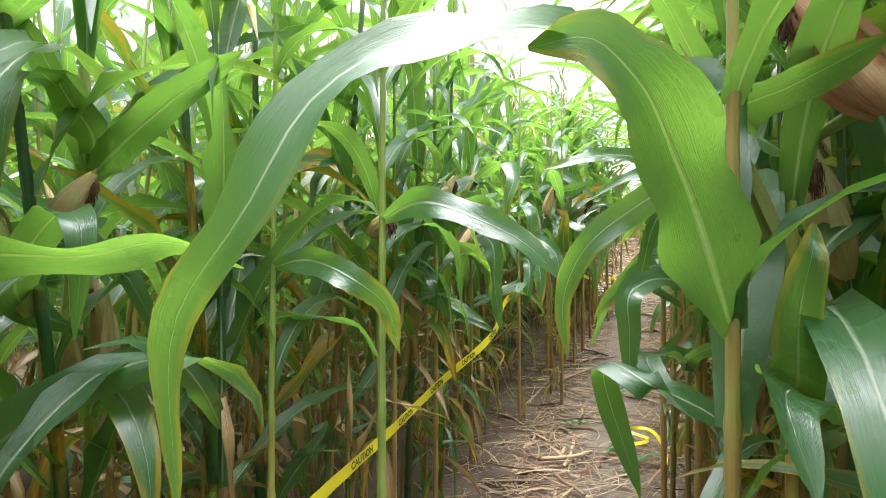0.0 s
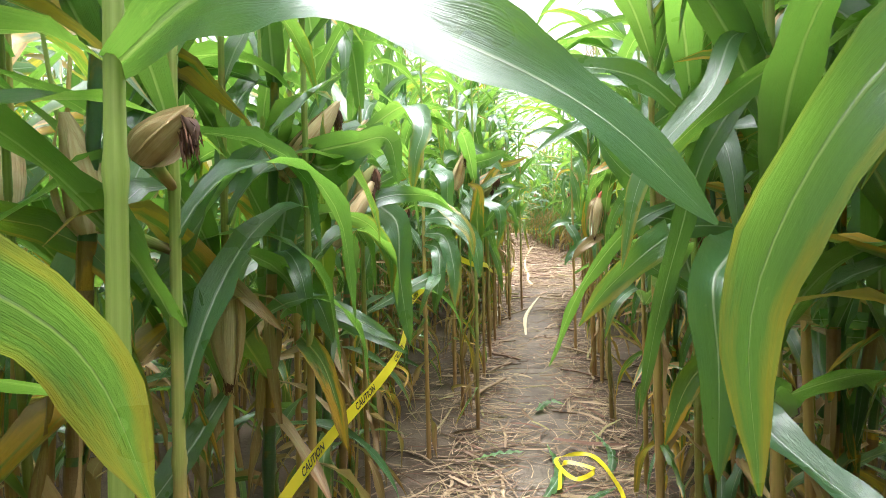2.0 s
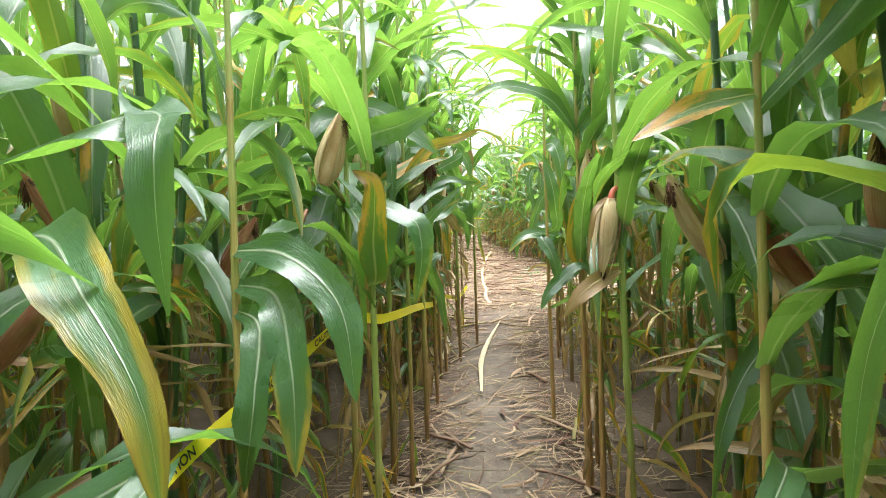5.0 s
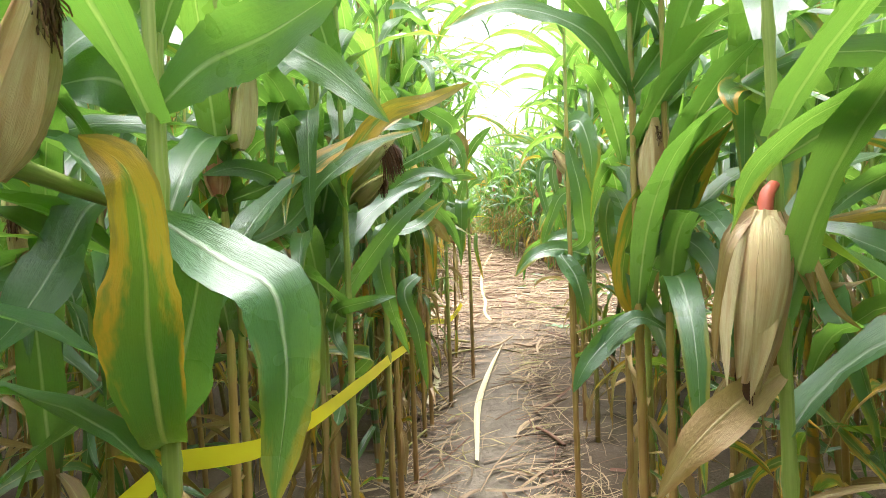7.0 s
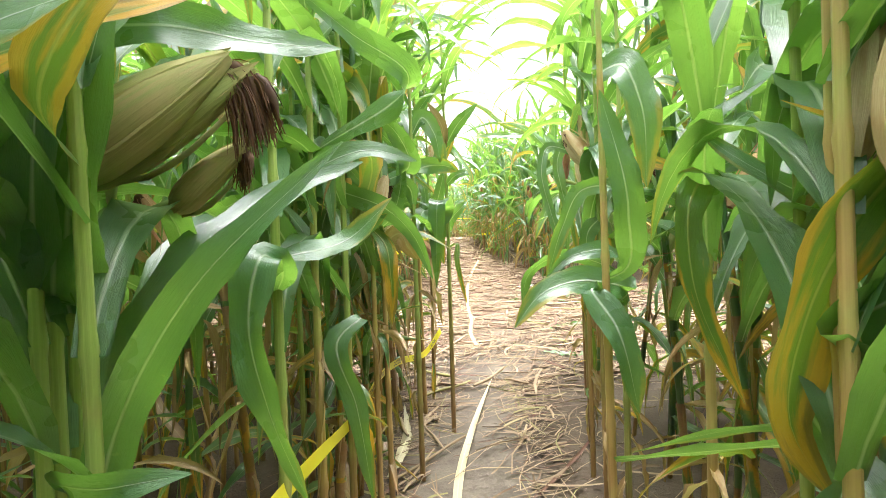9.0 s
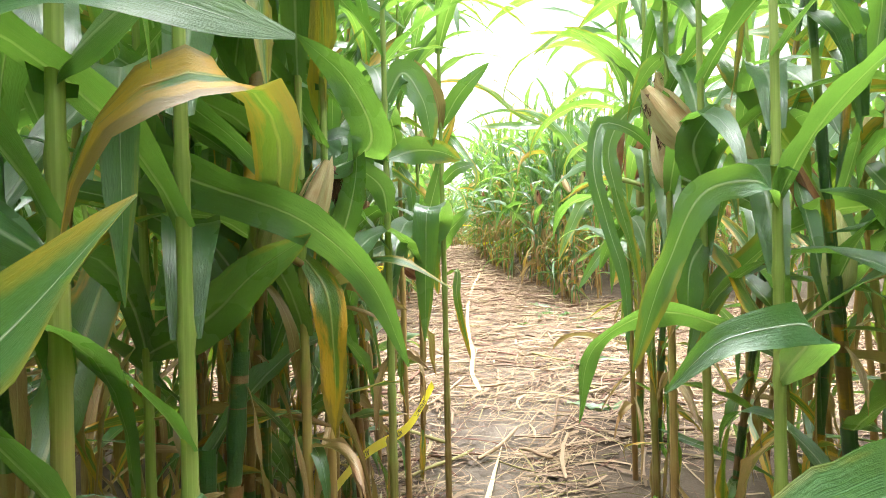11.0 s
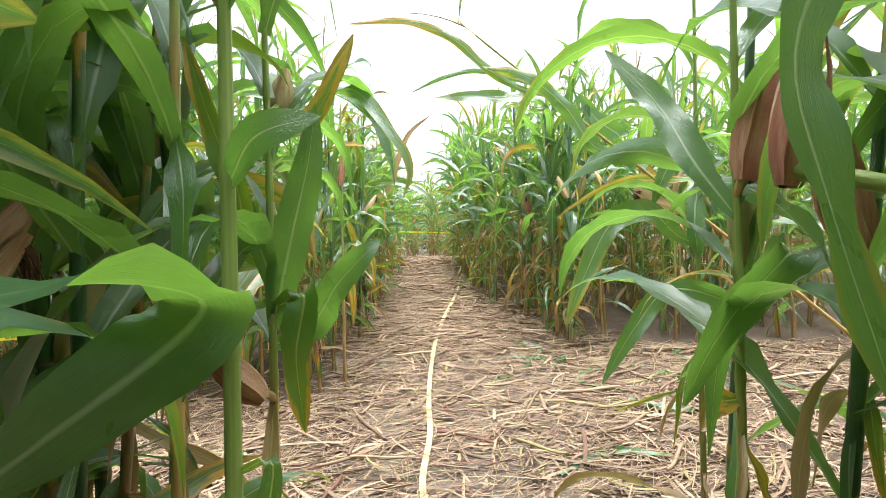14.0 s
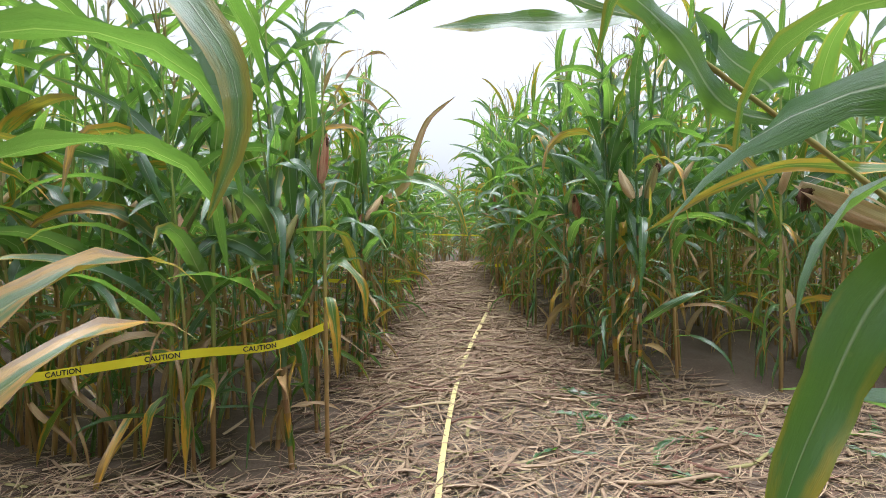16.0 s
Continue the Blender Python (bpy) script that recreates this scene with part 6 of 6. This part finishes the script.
# ---- trampled straw ----
def build_straw():
    rng = np.random.default_rng(8)
    b = Build()
    made = 0
    while made < 62000:
        y = rng.uniform(0.5, 18.4)
        x = rng.uniform(-4.5, 4.5) if 8.2 < y < 11.3 else rng.uniform(-1.0, 2.2)
        if not on_path(x, y):
            if rng.random() > (0.28 if on_path(x - 0.35, y) or on_path(x + 0.35, y) or on_path(x, y - 0.35) or on_path(x, y + 0.35) else 0.04):
                continue
        thick_of = np.interp(y, [0, 3, 5, 7, 8.4, 9, 20], [0.26, 0.32, 0.26, 0.17, 0.5, 1, 1])
        mid = 0.5 * (edge_left(y) + edge_right(y))
        worn = np.exp(-((x - mid) / 0.22) ** 2) * (0.92 if 4.4 < y < 8.0 else 0.70 if y < 8.6 else 0.15)
        if rng.random() > thick_of * (1 - worn):
            continue
        made += 1
        length, a = rng.gamma(2.2, 0.085) + 0.03, rng.uniform(0, 3.14159)
        if rng.random() < 0.5:
            a = rng.normal(0.25, 0.6)
        w = rng.uniform(0.0022, 0.0075) if rng.random() < 0.86 else rng.uniform(0.009, 0.021)
        s = np.linspace(-0.5, 0.5, 4)
        bow = rng.normal(0, 0.085) * length
        px = x + np.cos(a) * s * length - np.sin(a) * bow * (4 * s**2)
        py = y + np.sin(a) * s * length + np.cos(a) * bow * (4 * s**2)
        lift = 0.004 + abs(rng.normal(0, 0.017)) * (1 if y > 8 else 0.5)
        pz = ground_z(px, py) - 0.012 + lift + rng.normal(0, 0.10) * s * length * 0.5 + 0.012
        sp = np.stack([px, py, pz], -1)
        b.add(*ribbon(sp, (-np.sin(a), np.cos(a), rng.normal(0, 0.4)), w, fold=rng.uniform(-0.9, 0.9), across=3, profile=np.array([0.8, 1, 1, 0.6])))
    ob = new("trampled_straw", b.mesh("trampled_straw", [STRAW]))
    tagged(ob, "pale trampled straw of broken corn stalks over soil", "straw", kind="stuff")


build_straw()


# ---- caution tapes ----
def word_mesh(word, size):
    """Flat letters of the built-in font as a mesh, standing on y = 0."""
    data = bpy.data.curves.new("lettering", "FONT")
    data.body, data.size, data.align_x, data.align_y = word, size, "CENTER", "CENTER"
    data.offset = size * 0.022
    ob = new("lettering", data)
    dg = bpy.context.evaluated_depsgraph_get()
    me = bpy.data.meshes.new_from_object(ob.evaluated_get(dg))
    bpy.data.objects.remove(ob)
    bpy.data.curves.remove(data)
    return me


def tape(points, sides, label, width=0.072, words=True, spacing=0.34, n=90, flip=1, from_s=0.0, to_s=99.0):
    """A plastic tape strung along points; it sags, twists a little and carries its word again and again."""
    spine = bezier(points, n)
    k = np.linspace(0, 1, len(sides))
    t = np.linspace(0, 1, n)
    side = np.stack([np.interp(t, k, [s[i] for s in sides]) for i in range(3)], -1)
    tang = unit(np.gradient(spine, axis=0))
    side = unit(side - (side * tang).sum(1)[:, None] * tang)
    norm = np.cross(tang, side)
    s = np.concatenate([[0], np.cumsum(np.linalg.norm(np.diff(spine, axis=0), axis=1))])
    u = np.array([-1, -0.5, 0, 0.5, 1])
    crease = 0.05 * np.sin(s[:, None] * 23 + u[None] * 1.5) + 0.10 * np.sin(s[:, None] * 7)
    v = spine[:, None] + side[:, None] * (u[None, :, None] * width / 2) + norm[:, None] * (crease * width * 0.5)[..., None]
    uv = np.stack(np.broadcast_arrays((u[None] + 1) / 2, t[:, None]), -1)
    q = grid_quads(n, 5)
    ob = new("caution_tape", mesh_of("caution_tape", v.reshape(-1, 3), q, uv.reshape(-1, 2), np.zeros(len(q)), [TAPE]))
    tagged(ob, label, "caution tape")
    if not words:
        return ob
    base = word_mesh("CAUTION", width * 0.80)
    co = np.zeros(len(base.vertices) * 3)
    base.vertices.foreach_get("co", co)
    co = co.reshape(-1, 3)
    at = spacing * 0.5
    while at < s[-1] - 0.15:
        if from_s < at < to_s:
            me = base.copy()
            along = at + co[:, 0] * 1.05 * flip
            c = np.stack([np.interp(along, s, spine[:, i]) for i in range(3)], -1)
            sd = np.stack([np.interp(along, s, side[:, i]) for i in range(3)], -1)
            nm = np.stack([np.interp(along, s, norm[:, i]) for i in range(3)], -1)
            bend = (0.05 * np.sin(along * 23 + co[:, 1] / width * 3) + 0.10 * np.sin(along * 7)) * width * 0.5
            for gap in (0.0025, -0.0025):
                face = me.copy()
                pos = c + sd * co[:, 1:2] + nm * (bend + gap)[:, None]
                face.vertices.foreach_set("co", pos.astype(np.float32).ravel())
                face.materials.clear()
                face.materials.append(INK)
                part("lettering", face, ob, "black printed word CAUTION")
        at += spacing
    return ob


tape([(-0.74, 0.6, 0.62), (-0.73, 1.64, 0.67), (-0.72, 2.14, 0.71), (-0.62, 2.81, 0.84), (-0.66, 3.42, 0.97), (-0.58, 3.85, 1.05), (-0.482, 4.28, 1.152)],
     [(-0.2, 0, 0.97), (-0.1, 0, 1), (-0.3, 0, 0.9), (0.1, 0, 1)], "yellow caution tape strung through corn stalks beside the trail", width=0.036)
tape([(-0.482, 4.28, 1.152), (-0.40, 4.46, 1.105), (-0.37, 4.56, 1.10), (-0.31, 4.95, 1.08), (-0.285, 5.5, 1.03), (-0.25, 6.0, 0.98), (-0.17, 7.2, 0.91), (-0.05, 7.6, 0.86), (0.05, 8.0, 0.93)],
     [(0.1, 0, 1), (-0.2, 0, 1), (0.1, 0, 1), (-0.4, 0, 0.9)], "yellow caution tape twisted round corn stalks along the trail", width=0.036, from_s=1.6)
tape([(-6.4, 10.45, 1.42), (-3.2, 10.25, 1.25), (-1.64, 10.18, 1.32), (-0.78, 10.31, 1.42), (-0.46, 10.42, 1.43), (-0.27, 10.80, 1.48)],
     [(0, 0.1, 1), (0, 0.15, 1), (0, 0.1, 1)], "taut yellow caution tape in front of a corn wall", width=0.042, spacing=0.44)
tape([(-1.2, 13.0, 1.62), (-0.68, 12.9, 1.60), (-0.35, 12.86, 1.585), (-0.10, 12.9, 1.60)], [(0, 0, 1), (0, 0, 1)], "yellow caution tape before the far corn", words=False, n=30, width=0.035)
tape([(-0.9, 18.66, 2.22), (0.2, 18.62, 2.18), (1.0, 18.66, 2.15)], [(0, 0, 1), (0, 0, 1)], "yellow caution tape across the far corn", words=False, n=30, width=0.03)
tape([(0.95, 14.9, 1.66), (1.3, 14.6, 1.72), (1.62, 14.5, 1.90)], [(0, 0, 1), (0, 0, 1)], "yellow caution tape tied among corn stalks", words=False, n=24, width=0.04)


def on_ground(points, lift=0.03):
    return [(x, y, float(ground_z(x, y)) + lift) for x, y in points]


lying = tape(on_ground([(0.36, 8.9), (0.33, 9.2), (0.37, 9.7), (0.37, 10.2), (0.45, 11.5), (0.55, 12.3), (0.78, 13.6), (0.88, 14.5), (0.95, 14.9)]),
     [(1, 0.2, 0), (1, 0.1, 0.3), (0.9, 0, -0.3), (1, 0, 0.2)], "faded yellow caution tape lying along the straw", width=0.032, words=False)
lying.data.materials.clear()
lying.data.materials.append(OLD_TAPE)
tape(on_ground([(0.02, 3.35), (0.10, 3.62), (0.22, 3.55), (0.12, 3.45), (0.05, 3.66), (0.20, 3.72), (0.30, 3.40), (0.27, 3.1)], 0.035),
     [(1, 0.2, 0.6), (0.2, 1, 0.5), (1, 0, 0.2), (0.1, 1, 0.8), (1, 0.3, 0)], "crumpled yellow caution tape lying on the trail", width=0.022, words=False, n=120)


def fallen_leaf(points, width, label, material=DRY):
    curve = bezier(on_ground(points, 0.022), 24)
    b = Build()
    b.add(*ribbon(curve, (1, 0.1, 0), width, 0.35, 0.35, 7, (0, 25), 5, 1.0))
    tagged(new("fallen_leaf", b.mesh("fallen_leaf", [material])), label, "leaf")


fallen_leaf([(0.07, 6.2), (0.12, 6.9), (0.22, 7.4), (0.42, 8.2)], 0.045, "long pale dry corn leaf lying on the trodden soil", PALE)
fallen_leaf([(-0.22, 6.9), (-0.16, 7.3), (-0.20, 7.8)], 0.06, "pale dry corn leaf at the edge of the trail", PALE)
for pts, wide in (([(-0.05, 3.30), (0.05, 3.55), (0.02, 3.85)], 0.06), ([(-0.12, 3.75), (-0.28, 3.70), (-0.42, 3.62)], 0.045),
                  ([(0.30, 3.55), (0.36, 3.80), (0.30, 4.05)], 0.055), ([(0.05, 3.10), (0.16, 3.30), (0.30, 3.42)], 0.05), ([(0.0, 4.3), (0.12, 4.45), (0.2, 4.4)], 0.05)):
    fallen_leaf(pts, wide, "torn green corn leaf lying on the trodden soil", GREEN)
for pts, wide in (([(1.0, 9.3), (1.3, 9.5), (1.7, 9.45)], 0.06), ([(1.7, 10.2), (1.95, 10.0), (2.3, 10.05)], 0.07), ([(1.1, 11.6), (1.25, 11.4), (1.5, 11.35)], 0.06),
                  ([(1.45, 10.5), (1.6, 10.75), (1.9, 10.8)], 0.06), ([(0.9, 8.7), (1.15, 8.6), (1.3, 8.75)], 0.06)):
    fallen_leaf(pts, wide, "wilted green corn leaf lying on pale straw", GREEN)


def torn_leaves():
    """Green leaf litter, torn off and trodden along the edge of the crossing."""
    rng = np.random.default_rng(44)
    for k in range(14):
        x, y, a = rng.uniform(1.0, 2.6), rng.uniform(10.4, 11.3), rng.uniform(0, 6.28)
        long = rng.uniform(0.12, 0.24)
        pts = [(x + math.cos(a + 0.5 * i) * long * i, y + math.sin(a + 0.5 * i) * long * i) for i in range(3)]
        fallen_leaf(pts, rng.uniform(0.035, 0.065), "wilted green corn leaf lying on pale straw", GREEN)


torn_leaves()


def broken_stalks():
    """Larger broken stalks that lie singly on the straw and at the edges of the trail."""
    rng = np.random.default_rng(31)
    count = 0
    while count < 170:
        y = rng.uniform(2.4, 14.0)
        x = rng.uniform(-2.0, 3.0) if 8.4 < y < 11.2 else rng.uniform(-0.6, 1.6)
        if not on_path(x, y) or (y < 8.4 and rng.random() < 0.5) or (y < 8 and abs(x - 0.5 * (edge_left(y) + edge_right(y))) < 0.22):
            continue
        count += 1
        a, length = rng.normal(0.3, 0.7) if y > 8 else rng.normal(1.4, 0.6), rng.uniform(0.18, 0.55)
        s = np.linspace(-0.5, 0.5, 9)
        px, py = x + np.cos(a) * s * length, y + np.sin(a) * s * length + 0.02 * np.sin(s * 5 + count)
        thick = rng.uniform(0.006, 0.011)
        pz = ground_z(px, py) + thick + 0.004 + rng.uniform(0, 0.02) + rng.normal(0, 0.05) * s * length
        b = Build()
        b.add(*tube(np.stack([px, py, pz], -1), thick * np.array([0.9, 1, 1, 1.2, 1, 1, 1, 1.15, 0.8]), 7, 0.12))
        ob = tagged(new("broken_stalk", b.mesh("broken_stalk", [STRAW])), "dry broken corn stalk lying on trampled straw", "corn stalk", "broken stalks on the ground")


broken_stalks()
